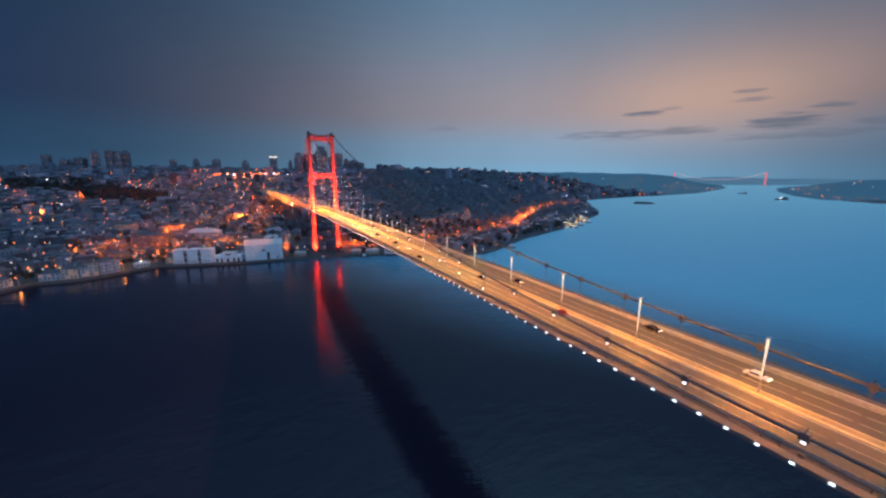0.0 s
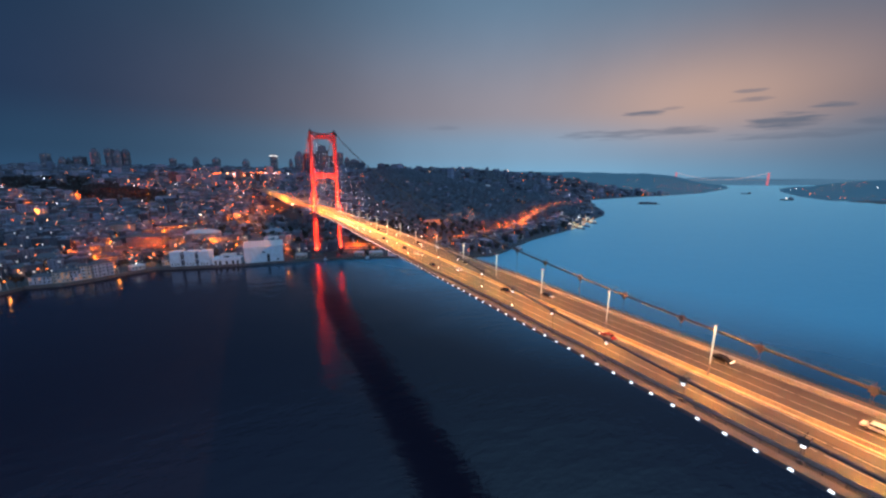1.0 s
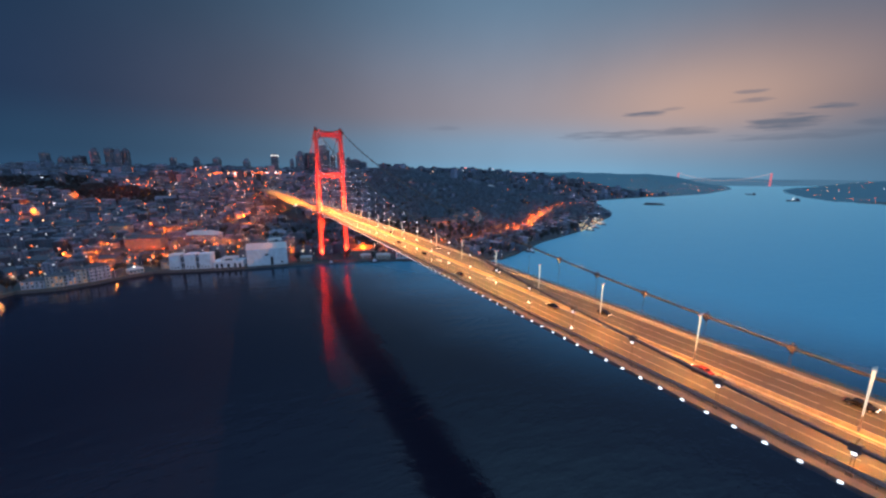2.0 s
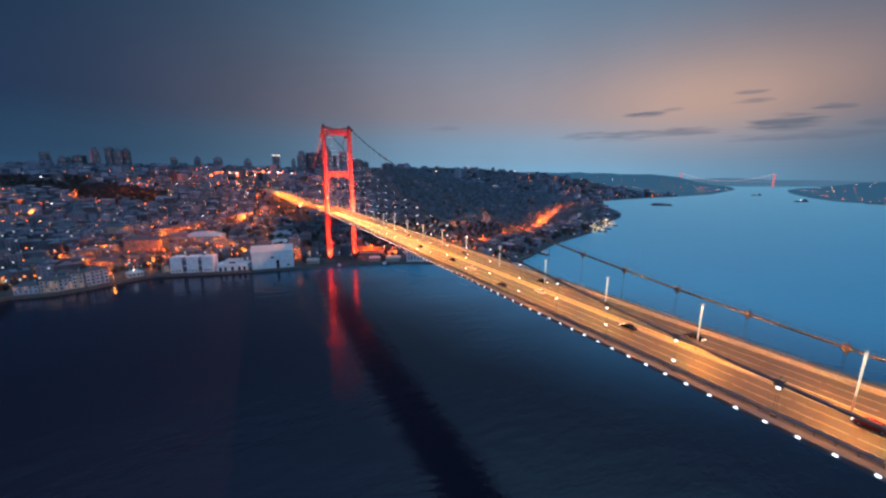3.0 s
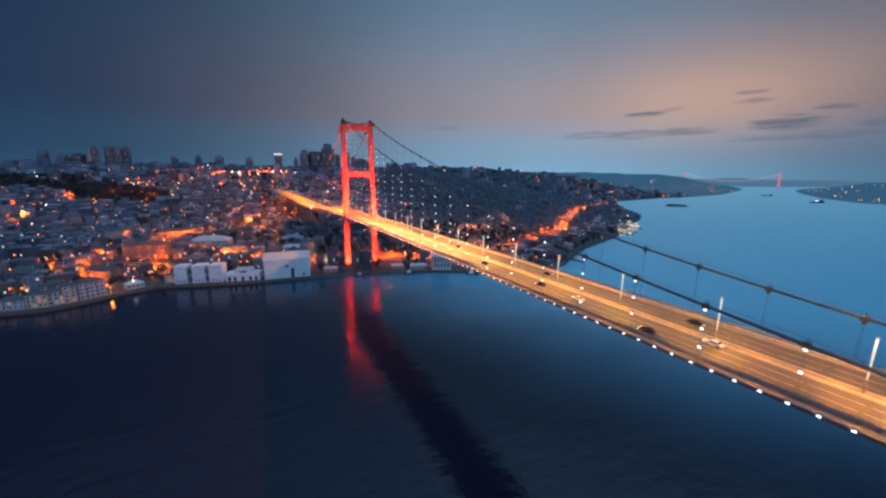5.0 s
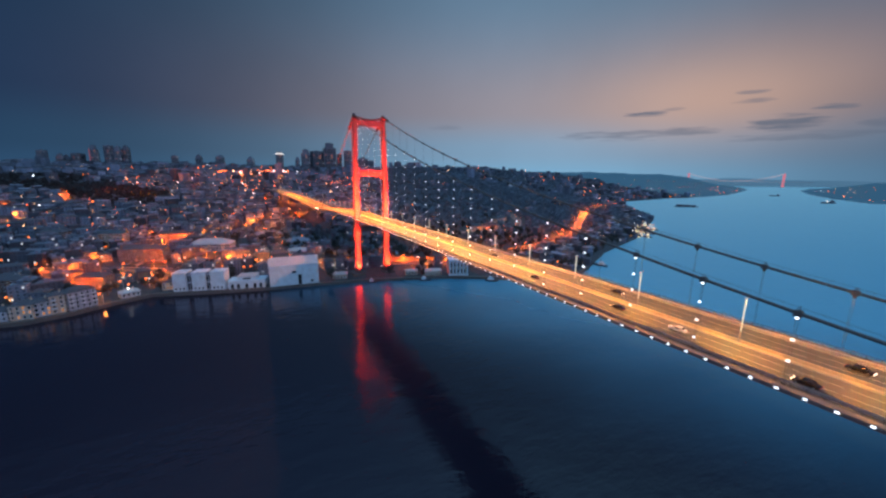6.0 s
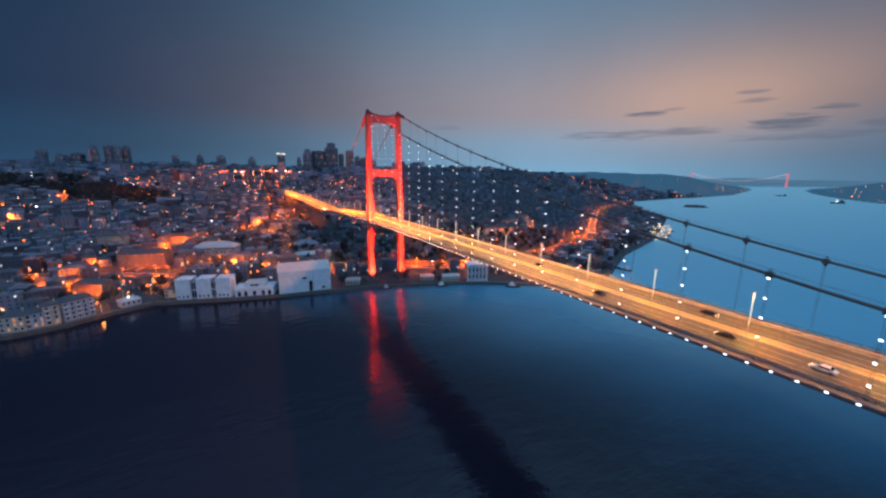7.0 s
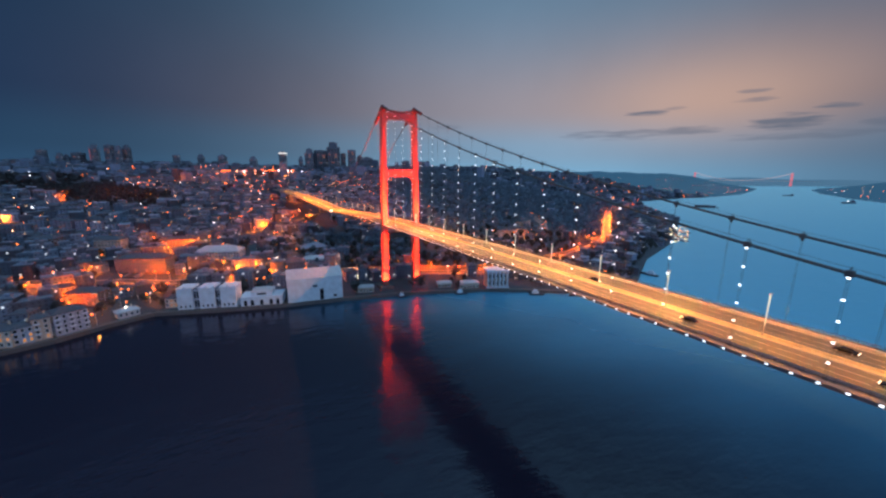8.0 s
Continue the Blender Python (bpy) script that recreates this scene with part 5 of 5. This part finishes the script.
def house_model(k, w, d, floors, pitched):
    """A town house: rendered walls, tiled or flat roof with a parapet, rows of windows, a chimney or a stair head."""
    ob = empty("town_house", pose(0, 0, -80), "rendered town house of %s storeys under a %s roof" % (("two", "three", "four", "five", "six")[floors - 2], "tiled" if pitched else "flat"), "house", "houses on the slope")
    h = floors * 3.0 + 0.5
    bd = boxes((-w / 2, w / 2, -d / 2, d / 2, -6, h))
    if not pitched:
        box(bd, -w / 2 - 0.1, w / 2 + 0.1, -d / 2 - 0.1, d / 2 + 0.1, h + 0.004, h + 0.25)
    part("wall", bd, M_WALL_OB, ob)
    if pitched:
        part("roof", hip_roof(w, d, h + 0.004, 2.4, 0.5), M_ROOF, ob)
        part("chimney", boxes((w * 0.2, w * 0.2 + 0.8, -0.4, 0.4, h, h + 3.2)), M_WALL_OB, ob)
    else:
        part("roof", boxes((-w / 2, w / 2, -d / 2, d / 2, h + 0.254, h + 0.34), (-w / 2, w / 2, -d / 2, -d / 2 + 0.25, h + 0.345, h + 1.0), (-w / 2, w / 2, d / 2 - 0.25, d / 2, h + 0.345, h + 1.0)), M_FLAT, ob)
        part("stair_head", boxes((-1.5, 1.8, -1.0, 2.0, h + 0.345, h + 2.9)), M_WALL_OB, ob)
    win = bmesh.new()
    for f in range(floors):
        z = 1.1 + 3.0 * f
        n = max(2, int(w / 2.8))
        for i in range(n):
            px = -w / 2 + (i + 0.5) * w / n
            box(win, px - 0.6, px + 0.6, -d / 2 - 0.08, -d / 2 - 0.004, z, z + 1.4)
        m = max(2, int(d / 3.2))
        for i in range(m):
            py = -d / 2 + (i + 0.5) * d / m
            for s in (-1, 1):
                a, b = sorted((s * (w / 2 + 0.004), s * (w / 2 + 0.08)))
                box(win, a, b, py - 0.6, py + 0.6, z, z + 1.4)
    part("glazing", win, M_GLASS, ob)["kind"] = "stuff"
    return ob


HOUSES = [house_model(k, w, d, f, p) for k, (w, d, f, p) in enumerate(((10, 10, 2, True), (11, 12, 3, True), (9.5, 11, 4, True), (12, 11, 3, True), (12, 12, 4, False), (11, 13, 5, False), (9, 12, 3, False), (13, 11, 2, True), (22, 11, 4, False), (19, 13, 3, True), (16, 12, 5, False)))]
used_house = set()


def street_turn(x, y):
    """Houses follow the slope, with a little disorder."""
    gx = height_at(x + 15, y) - height_at(x - 15, y)
    gy = height_at(x, y + 15) - height_at(x, y - 15)
    a = math.degrees(math.atan2(gy, gx)) - 90 if abs(gx) + abs(gy) > 0.5 else -10
    return round(a / 25) * 25 + rng.uniform(-7, 7)


for x, y, z, step, d in NEAR_HOUSES:
    k = rng.randrange(len(HOUSES))
    at = pose(x, y, z, 0, 0, street_turn(x, y))
    if k not in used_house:
        used_house.add(k)
        HOUSES[k].matrix_basis = at
    else:
        repeat_thing(HOUSES[k], at)


for n, (x, y, z, step, d) in enumerate(NEAR_HOUSES):
    if n % 3 == 0:
        place_lamp(x + step * 0.5, y - step * 0.5, rng.uniform(0, 360))


def far_town():
    """The farther houses of both banks as one mesh: walls, roofs and window panes, each house of its own size and turn."""
    vs, fs, sl = [], [], []
    for x, y, z, step, d in FAR_HOUSES:
        w, dp = step * rng.uniform(0.55, 0.85), step * rng.uniform(0.5, 0.75)
        fl = rng.choice((2, 3, 3, 4, 4, 5)) if d < 1500 else rng.choice((3, 4, 4, 5, 6, 8))
        h = fl * 3.0 + 0.5
        if d > 1500 and rng.random() < 0.04:
            h += rng.uniform(12, 30)
        a = radians(street_turn(x, y))
        c, s = math.cos(a), math.sin(a)

        def P(px, py, pz):
            return (x + px * c - py * s, y + px * s + py * c, z + pz)

        k = len(vs)
        vs += [P(sx * w / 2, sy * dp / 2, pz) for pz in (-6, h) for sx, sy in ((-1, -1), (1, -1), (1, 1), (-1, 1))]
        fs += [(k, k + 1, k + 5, k + 4), (k + 1, k + 2, k + 6, k + 5), (k + 2, k + 3, k + 7, k + 6), (k + 3, k, k + 4, k + 7)]
        sl += [0] * 4
        pitched = rng.random() < (0.6 if d < 1500 else 0.35)
        k = len(vs)
        o = 0.5
        vs += [P(sx * (w / 2 + o), sy * (dp / 2 + o), h + 0.05) for sx, sy in ((-1, -1), (1, -1), (1, 1), (-1, 1))]
        if pitched:
            r = max(w - dp, 0) / 2
            vs += [P(-r, 0, h + dp * 0.24), P(r, 0, h + dp * 0.24)]
            fs += [(k, k + 1, k + 5, k + 4), (k + 1, k + 2, k + 5), (k + 2, k + 3, k + 4, k + 5), (k + 3, k, k + 4), (k + 3, k + 2, k + 1, k)]
            sl += [1] * 5
        else:
            vs += [P(sx * w / 2, sy * dp / 2, h + 0.8) for sx, sy in ((-1, -1), (1, -1), (1, 1), (-1, 1))]
            fs += [(k, k + 1, k + 5, k + 4), (k + 1, k + 2, k + 6, k + 5), (k + 2, k + 3, k + 7, k + 6), (k + 3, k, k + 4, k + 7), (k + 4, k + 5, k + 6, k + 7)]
            sl += [2] * 5
        for side in range(3):
            n = 3 if d < 1500 else 2
            for f in range(min(fl, 5)):
                for i in range(n):
                    u = (i + 0.5) / n - 0.5
                    pz = 1.2 + f * h / fl
                    ww = 0.75 if d < 1500 else 1.2
                    if side == 0:
                        q = [P(u * w - ww, -dp / 2 - 0.06, pz), P(u * w + ww, -dp / 2 - 0.06, pz), P(u * w + ww, -dp / 2 - 0.06, pz + 1.5), P(u * w - ww, -dp / 2 - 0.06, pz + 1.5)]
                    else:
                        sx = 1 if side == 1 else -1
                        q = [P(sx * (w / 2 + 0.06), u * dp - ww * sx, pz), P(sx * (w / 2 + 0.06), u * dp + ww * sx, pz), P(sx * (w / 2 + 0.06), u * dp + ww * sx, pz + 1.5), P(sx * (w / 2 + 0.06), u * dp - ww * sx, pz + 1.5)]
                    k = len(vs)
                    vs += q
                    fs.append((k, k + 1, k + 2, k + 3))
                    sl.append(3)
    ob = mesh_object("far_houses", vs, fs, [M_WALL, M_ROOF, M_FLAT, M_GLASS], sl)
    return tagged(ob, "dense far town of rendered houses with scattered lit windows", "houses", kind="stuff")


far_town()


def far_woods():
    vs, fs, slots = [], [], []
    rn = random.Random(5)
    for x, y, z, step, d in FAR_TREES:
        m = 2 if step > 18 and d < 2700 else 1
        for _ in range(m):
            r = rn.uniform(4.2, 6.8) * (1.0 if d < 1500 else 1.6)
            hh = rn.uniform(7, 12)
            crown_quads(vs, fs, x + rn.uniform(-0.4, 0.4) * step, y + rn.uniform(-0.4, 0.4) * step, z + hh * 0.55, r, hh * 0.5, 60 if d < 1500 else 30, 1.9 if d < 1500 else 3.2, rn)
            slots += [1 if x < -180 and y > 380 else 0] * (len(fs) - len(slots))
    ob = mesh_object("far_woods", vs, fs, [M_HAZE_LEAF, M_DARK_LEAF], slots)
    return tagged(ob, "dark woods on the hillsides", "woods", kind="stuff")


far_woods()


def far_lamps():
    """Lamps of the farther streets and yards: small glass lanterns on short stems."""
    vs, fs = [], []
    rn = random.Random(9)

    def lantern(x, y, z, r):
        k = len(vs)
        vs.extend([(x + r, y, z), (x, y + r, z), (x - r, y, z), (x, y - r, z), (x, y, z + r), (x, y, z - r)])
        for a, b in ((0, 1), (1, 2), (2, 3), (3, 0)):
            fs.append((k + a, k + b, k + 4))
            fs.append((k + b, k + a, k + 5))

    spots = []
    for x, y, z, step, d in FAR_HOUSES:
        hill = x - 0.25 * y > 60
        p = 0.13 + 1.3 * max(0.0, noise.noise(Vector((x / 170, y / 90, 8.0))) - 0.08)
        if d > 1200:
            p *= 1.6
        if hill:
            p = 0.6 if math.hypot(x - 1592, y - 1065) < 170 or math.hypot(x - 1158, y - 749) < 90 else 0.20 if d > 1700 else 0.11
        if rn.random() < p:
            spots.append((x + step * 0.5, y - step * 0.45, z + rn.uniform(7, 14), d))
    for x, y, z, d in SHORE_LAMPS:
        spots.append((x, y, z + 8, d * 0.45))
    for i in range(0, len(highway_line), 1):
        x, y = highway_line[i]
        if i % 3 == 0:
            spots.append((x - 10, y, height_at(x, y) + 9, math.hypot(x + 100, y + 420) * 0.8))
    for i in range(44):
        x, y = -232 + i * 6.0 + rn.uniform(-2, 2), 1345 + rn.uniform(-8, 8)
        spots.append((x, y, height_at(x, y) + rn.uniform(18, 24), 2600))
    for i in range(60):
        x = -260 + i * 5.5
        y = 1280 + 1.6 * abs(i - 20) + (0 if i < 30 else (i - 30) * 14)
        spots.append((x, y, height_at(x, y) + 12, math.hypot(x + 100, y + 420)))
    for x, y, z, d in spots:
        lantern(x, y, z, (0.0006 + 0.0010 * rn.random() ** 2) * d)
    ob = mesh_object("far_street_lamps", vs, fs, [M_CITYLAMP])
    return tagged(ob, "orange and white lamps scattered through the far town", "street lamps", kind="stuff")


far_lamps()


def marina_lamps():
    """White deck and quay lamps of the boats at the headland."""
    vs, fs = [], []
    rn = random.Random(21)
    for _ in range(80):
        u = rn.random()
        x, y = 490 + 170 * u, 34 + 94 * u + rn.uniform(-24, 10)
        z, r = max(height_at(x, y), 0) + rn.uniform(3, 12), rn.uniform(0.7, 1.7)
        k = len(vs)
        vs += [(x + r, y, z), (x, y + r, z), (x - r, y, z), (x, y - r, z), (x, y, z + r), (x, y, z - r)]
        for a, b in ((0, 1), (1, 2), (2, 3), (3, 0)):
            fs += [(k + a, k + b, k + 4), (k + b, k + a, k + 5)]
    ob = mesh_object("marina_lamps", vs, fs, [M_MARINA])
    return tagged(ob, "white and yellow lamps crowded along the headland quay", "lamps", kind="stuff")


M_MARINA = lamp_glass("marina_lamp_glass", [(1.0, 0.8, 0.4), (0.95, 0.95, 0.8), (1.0, 0.45, 0.2)], 1.6)
marina_lamps()

# brighter streets and squares far up the slope
far_light = bpy.data.lights.new("far_street_lamp", "POINT")
far_light.energy, far_light.color, far_light.shadow_soft_size = TOWN_ENERGY * 17, SODIUM_LIGHT, 2.0
rn = random.Random(31)
for _ in range(34):
    x, y = rn.uniform(-520, 120), rn.uniform(430, 1350)
    place_light(x + 0.12 * (y - 430), y, 17, far_light)
for k in range(9):
    place_light(-230 + 32 * k, 1365 + 8 * (k % 3), 26, far_light)
for x, y in ((-289, 1030), (-229, 810), (-190, 1195), (-112, 1203), (-13, 1293), (-444, 1540), (-461, 1075), (-34, 560), (-260, 1030)):
    place_light(x, y, 20, far_light)

# ---------------------------------------------------------------- tower blocks on the skyline
BLOCKS = [(-1278, 2875, 235, 40), (-1206, 2900, 215, 36), (-1178, 2909, 209, 30), (-1125, 2926, 222, 52), (-1049, 2949, 277, 46), (-976, 2969, 281, 42), (-932, 2980, 276, 46), (-889, 2990, 282, 40),
          (-530, 2448, 207, 36), (-406, 2464, 215, 34), (-291, 2473, 216, 40), (-114, 2478, 211, 40), (69, 2472, 249, 44), (240, 2449, 273, 58), (319, 2470, 266, 78), (402, 2440, 322, 83), (528, 2420, 275, 56),
          (580, 2400, 236, 38), (633, 2395, 225, 77), (475, 2460, 251, 33), (180, 2440, 218, 27)]
M_BLOCKGLASS = lamp_glass("tower_block_windows", [(1.0, 0.5, 0.2), (0.8, 0.85, 1.0), (1.0, 0.3, 0.2)], 0.35, 0.07)


def tower_block(x, y, top, w, crown):
    z0 = height_at(x, y) - 4
    h = top - z0
    ob = empty("tower_block", pose(x, y, z0, 0, 0, rng.uniform(-30, 10)), "tall dark tower block on the skyline" + (" with a bright white top" if crown == "white" else " with red lights" if crown == "red" else ""), "skyscraper", "tower blocks on the skyline")
    d = w * rng.uniform(0.7, 1.0)
    st = rng.choice((0.0, 0.08, 0.16))
    bd = boxes((-w / 2, w / 2, -d / 2, d / 2, 0, h * (1 - st)))
    if st:
        box(bd, -w * 0.32, w * 0.32, -d * 0.32, d * 0.32, h * (1 - st), h)
    box(bd, -w * 0.12, w * 0.12, -d * 0.12, d * 0.12, h, h + 5)
    part("wall", bd, M_TOWERBLOCK, ob)
    wn = bmesh.new()
    n = int(h * (1 - st) / 9)
    for f in range(2, n):
        for i in range(4):
            px = -w / 2 + (i + 0.5) * w / 4
            box(wn, px - w * 0.09, px + w * 0.09, -d / 2 - 0.3, -d / 2 - 0.02, f * 9, f * 9 + 4)
            py = -d / 2 + (i + 0.5) * d / 4
            box(wn, w / 2 + 0.02, w / 2 + 0.3, py - d * 0.09, py + d * 0.09, f * 9, f * 9 + 4)
    part("glazing", wn, M_BLOCKGLASS, ob)["kind"] = "stuff"
    if crown == "white":
        part("lit_crown", boxes((-w * 0.53, -w * 0.06, -d * 0.53, d * 0.53, h * 0.90, h * 0.96), (w * 0.06, w * 0.53, -d * 0.53, d * 0.53, h * 0.90, h * 0.96)), M_CROWN, ob, "bright white lit top")
    elif crown == "red":
        part("lit_crown", boxes((-w * 0.46, -w * 0.38, -d / 2 - 0.8, -d / 2 - 0.31, h * 0.2, h * 0.85)), M_REDLED, ob, "strip of red lights")
    return ob


for i, (x, y, top, w) in enumerate(BLOCKS):
    tower_block(x, y, top, w, "white" if i == 12 else "red" if i == 4 else "")

# mast on the hill beyond the bend
mast = empty("radio_mast", pose(1560, 1000, height_at(1560, 1000)), "thin dark radio mast on the hill", "mast")
bm = bmesh.new()
rod(bm, (0, 0, -3), (0, 0, 62), 1.6, 0.5, 6)
part("pole", bm, M_CABLE, mast)
bm = bmesh.new()
for z in (30, 44, 54):
    rod(bm, (0, 0, z), (0, 0, z + 1.2), 3.0, 3.0, 8)
part("antenna_ring", bm, M_CABLE, mast)

# ---------------------------------------------------------------- the second bridge, far up the strait


def second_bridge():
    a, b = Vector((5005, 2500, 0)), Vector((5790, 1800, 0))
    d = (b - a).normalized()
    turn = math.degrees(math.atan2(d.y, d.x))
    L = (b - a).length
    ob = empty("far_suspension_bridge", pose(a.x, a.y, 0, 0, 0, turn), "distant suspension bridge with pink-lit towers", "bridge")
    for x in (0, L):
        bm = boxes((x - 5, x + 5, -16, -10, 0, 165), (x - 5, x + 5, 10, 16, 0, 165), (x - 4, x + 4, -10, 10, 155, 163), (x - 4, x + 4, -10, 10, 100, 106))
        part("tower", bm, M_PINKTOWER, ob, "tower with its pink lamplight put in as glow")
    part("deck", boxes((-400, L + 300, -17, 17, 62, 66)), M_STEEL, ob)
    bm = bmesh.new()
    for s in (-12, 12):
        tube(bm, [(L * i / 24, s, 163 - 92 * (1 - (2 * i / 24 - 1) ** 2)) for i in range(25)], 1.6, 6)
    part("main_cable", bm, M_PINKCABLE, ob, "cable strung with pale pink lamps")
    bm = bmesh.new()
    for i in range(40):
        box(bm, L * i / 40, L * i / 40 + 9, -18, -17.2, 66.004, 69)
    part("deck_lights", bm, M_PINKCABLE, ob)["kind"] = "stuff"
    return ob


# the far towers' pink lamplight is put in as emission
M_PINKTOWER = lamp_glass("pink_lit_tower", [(0.62, 0.17, 0.22)], 1.0)
M_PINKCABLE = lamp_glass("pale_pink_lamps", [(0.9, 0.72, 0.80)], 0.6)
second_bridge()

# ---------------------------------------------------------------- ships and islet


def ship(x, y, turn, length, lit, label):
    ob = empty("ship", pose(x, y, 0, 0, 0, turn), label, "ship")
    w, h = length * 0.16, length * 0.07
    bm = bmesh.new()
    ring = []
    for i in range(11):
        u = i / 10
        half = w / 2 * (1 if u < 0.7 else max(0.06, 1 - ((u - 0.7) / 0.3) ** 1.6))
        px = -length / 2 + u * length
        top = h * (1 + 0.35 * max(0, u - 0.75) / 0.25)
        ring.append([bm.verts.new(v) for v in ((px, -half, top), (px, -half * 0.85, -1), (px, half * 0.85, -1), (px, half, top))])
    for a, b in zip(ring, ring[1:]):
        for k in range(4):
            bm.faces.new((a[k], a[(k + 1) % 4], b[(k + 1) % 4], b[k]))
    bm.faces.new(ring[0])
    bm.faces.new(ring[-1][::-1])
    bmesh.ops.recalc_face_normals(bm, faces=bm.faces)
    part("hull", bm, M_HULL, ob)
    part("superstructure", boxes((-length * 0.42, -length * 0.18, -w * 0.42, w * 0.42, h, h * 2.2), (-length * 0.38, -length * 0.22, -w * 0.36, w * 0.36, h * 2.204, h * 3.0), (-length * 0.1, length * 0.3, -w * 0.35, w * 0.35, h, h * 1.35)), M_TOWERBLOCK, ob)
    bm = bmesh.new()
    rod(bm, (-length * 0.3, 0, h * 3), (-length * 0.3, 0, h * 4.6), length * 0.012, length * 0.006, 6)
    part("mast", bm, M_HULL, ob)
    if lit:
        part("deck_light", boxes((-length * 0.06, 0, -w * 0.5, -w * 0.3, h * 1.6, h * 2.4), (-length * 0.32, -length * 0.26, -w * 0.45, -w * 0.43, h * 2.3, h * 2.8)), M_WHITELAMP, ob, "white deck lamps")
    return ob


ship(2190, 300, 155, 66, True, "dark cargo ship with bright deck lamps")
ship(2768, 715, 120, 52, False, "small dark ship far up the strait")
moored_boat(833, 252 - 20, 30, 14, "small boat out on the water")


def islet():
    ob = empty("islet", pose(1330, 425, 0, 0, 0, -38), "low dark quayed islet with flat pavilions", "islet")
    bm = boxes((-42, 42, -13, 13, -2, 2.2, 1.2))
    bmesh.ops.bevel(bm, geom=[e for e in bm.edges if abs(e.verts[0].co.z - e.verts[1].co.z) > 2], offset=8, segments=3, affect="EDGES")
    part("quay_base", bm, M_QUAY, ob)
    part("pavilion", boxes((-32, 8, -8, 8, 2.2, 7), (12, 30, -6, 6, 2.2, 6)), M_HULL, ob)
    part("roof", boxes((-34, 10, -10, 10, 7.004, 8.2, 1.0), (11, 31, -7, 7, 6.004, 7.0, 0.5)), M_FLAT, ob)
    return ob


islet()

# ---------------------------------------------------------------- cars on the bridge


def car(x, y, paint, label, heading):
    ob = empty("car", pose(x, y, deck_z(y) + 0.12, 0, 0, heading), label, "car", "cars on the bridge")
    bm = bmesh.new()
    prof = [(-2.2, 0.35), (-2.25, 0.75), (-1.5, 0.92), (-1.0, 1.42), (0.55, 1.45), (1.2, 0.98), (2.1, 0.80), (2.25, 0.5), (2.2, 0.3)]
    a = [bm.verts.new((-0.88, py, pz)) for py, pz in prof]
    b = [bm.verts.new((0.88, py, pz)) for py, pz in prof]
    bm.faces.new(a)
    bm.faces.new(b[::-1])
    for i in range(len(prof)):
        j = (i + 1) % len(prof)
        bm.faces.new((a[j], a[i], b[i], b[j]))
    bmesh.ops.recalc_face_normals(bm, faces=bm.faces)
    bmesh.ops.bevel(bm, geom=bm.edges[:], offset=0.08, segments=1, affect="EDGES")
    part("body", bm, paint, ob)
    gl = bmesh.new()
    for s in (-1, 1):
        v = [gl.verts.new((s * 0.89, py, pz)) for py, pz in ((-1.3, 0.95), (0.95, 0.98), (0.5, 1.36), (-0.92, 1.34))]
        gl.faces.new(v if s > 0 else v[::-1])
    for y0, z0, y1, z1 in ((1.17, 1.02, 0.62, 1.40), (-1.48, 0.97, -1.06, 1.37)):
        gl.faces.new([gl.verts.new(p) for p in ((-0.75, y0 + 0.03, z0 + 0.03), (0.75, y0 + 0.03, z0 + 0.03), (0.68, y1 + 0.03, z1 + 0.03), (-0.68, y1 + 0.03, z1 + 0.03))])
    part("window_glass", gl, M_CARGLASS, ob)
    for sx in (-1, 1):
        for py in (-1.35, 1.35):
            t = bmesh.new()
            rod(t, (sx * 0.72, py, 0.32), (sx * 0.94, py, 0.32), 0.32, 0.32, 14)
            wheel = part("wheel", t, M_TYRE, ob)
            r = bmesh.new()
            rod(r, (sx * 0.941, py, 0.32), (sx * 0.96, py, 0.32), 0.19, 0.17, 10)
            part("rim", r, M_BARRIER, wheel)
    for sx in (-0.6, 0.6):
        part("headlight", boxes((sx - 0.2, sx + 0.2, 2.18, 2.3, 0.55, 0.75)), M_WHITELAMP, ob, "lit white headlamp")
        part("tail_light", boxes((sx - 0.2, sx + 0.2, -2.32, -2.2, 0.62, 0.8)), M_REDLED, ob, "red tail lamp")
    return ob


for x, y, p, lb, hd in ((6.9, -493, M_CARWHITE, "white saloon car on the bridge", 180), (10.6, -467, M_CARBLACK, "black saloon car on the bridge", 180), (-3.1, -446, M_CARRED, "dark red car on the bridge", 0), (6.9, -412, M_CARBLACK, "black car on the bridge", 180),
                        (-3.1, -400, M_CARBLACK, "black car on the bridge", 0), (-6.9, -323, M_CARWHITE, "white car on the bridge", 0), (-10.6, -351, M_CARBLACK, "black estate car on the bridge", 0), (6.9, -354, M_CARBLACK, "black car on the bridge", 180),
                        (-3.1, -364, M_CARWHITE, "white saloon car on the bridge", 0), (-6.9, -264, M_CARBLACK, "black car on the bridge", 0), (6.9, -293, M_CARBLACK, "black car on the bridge", 180), (-6.9, -304, M_CARBLACK, "black saloon car on the bridge", 0), (3.1, -221, M_CARBLACK, "black car on the bridge", 180)):
    car(x, y, p, lb, hd)
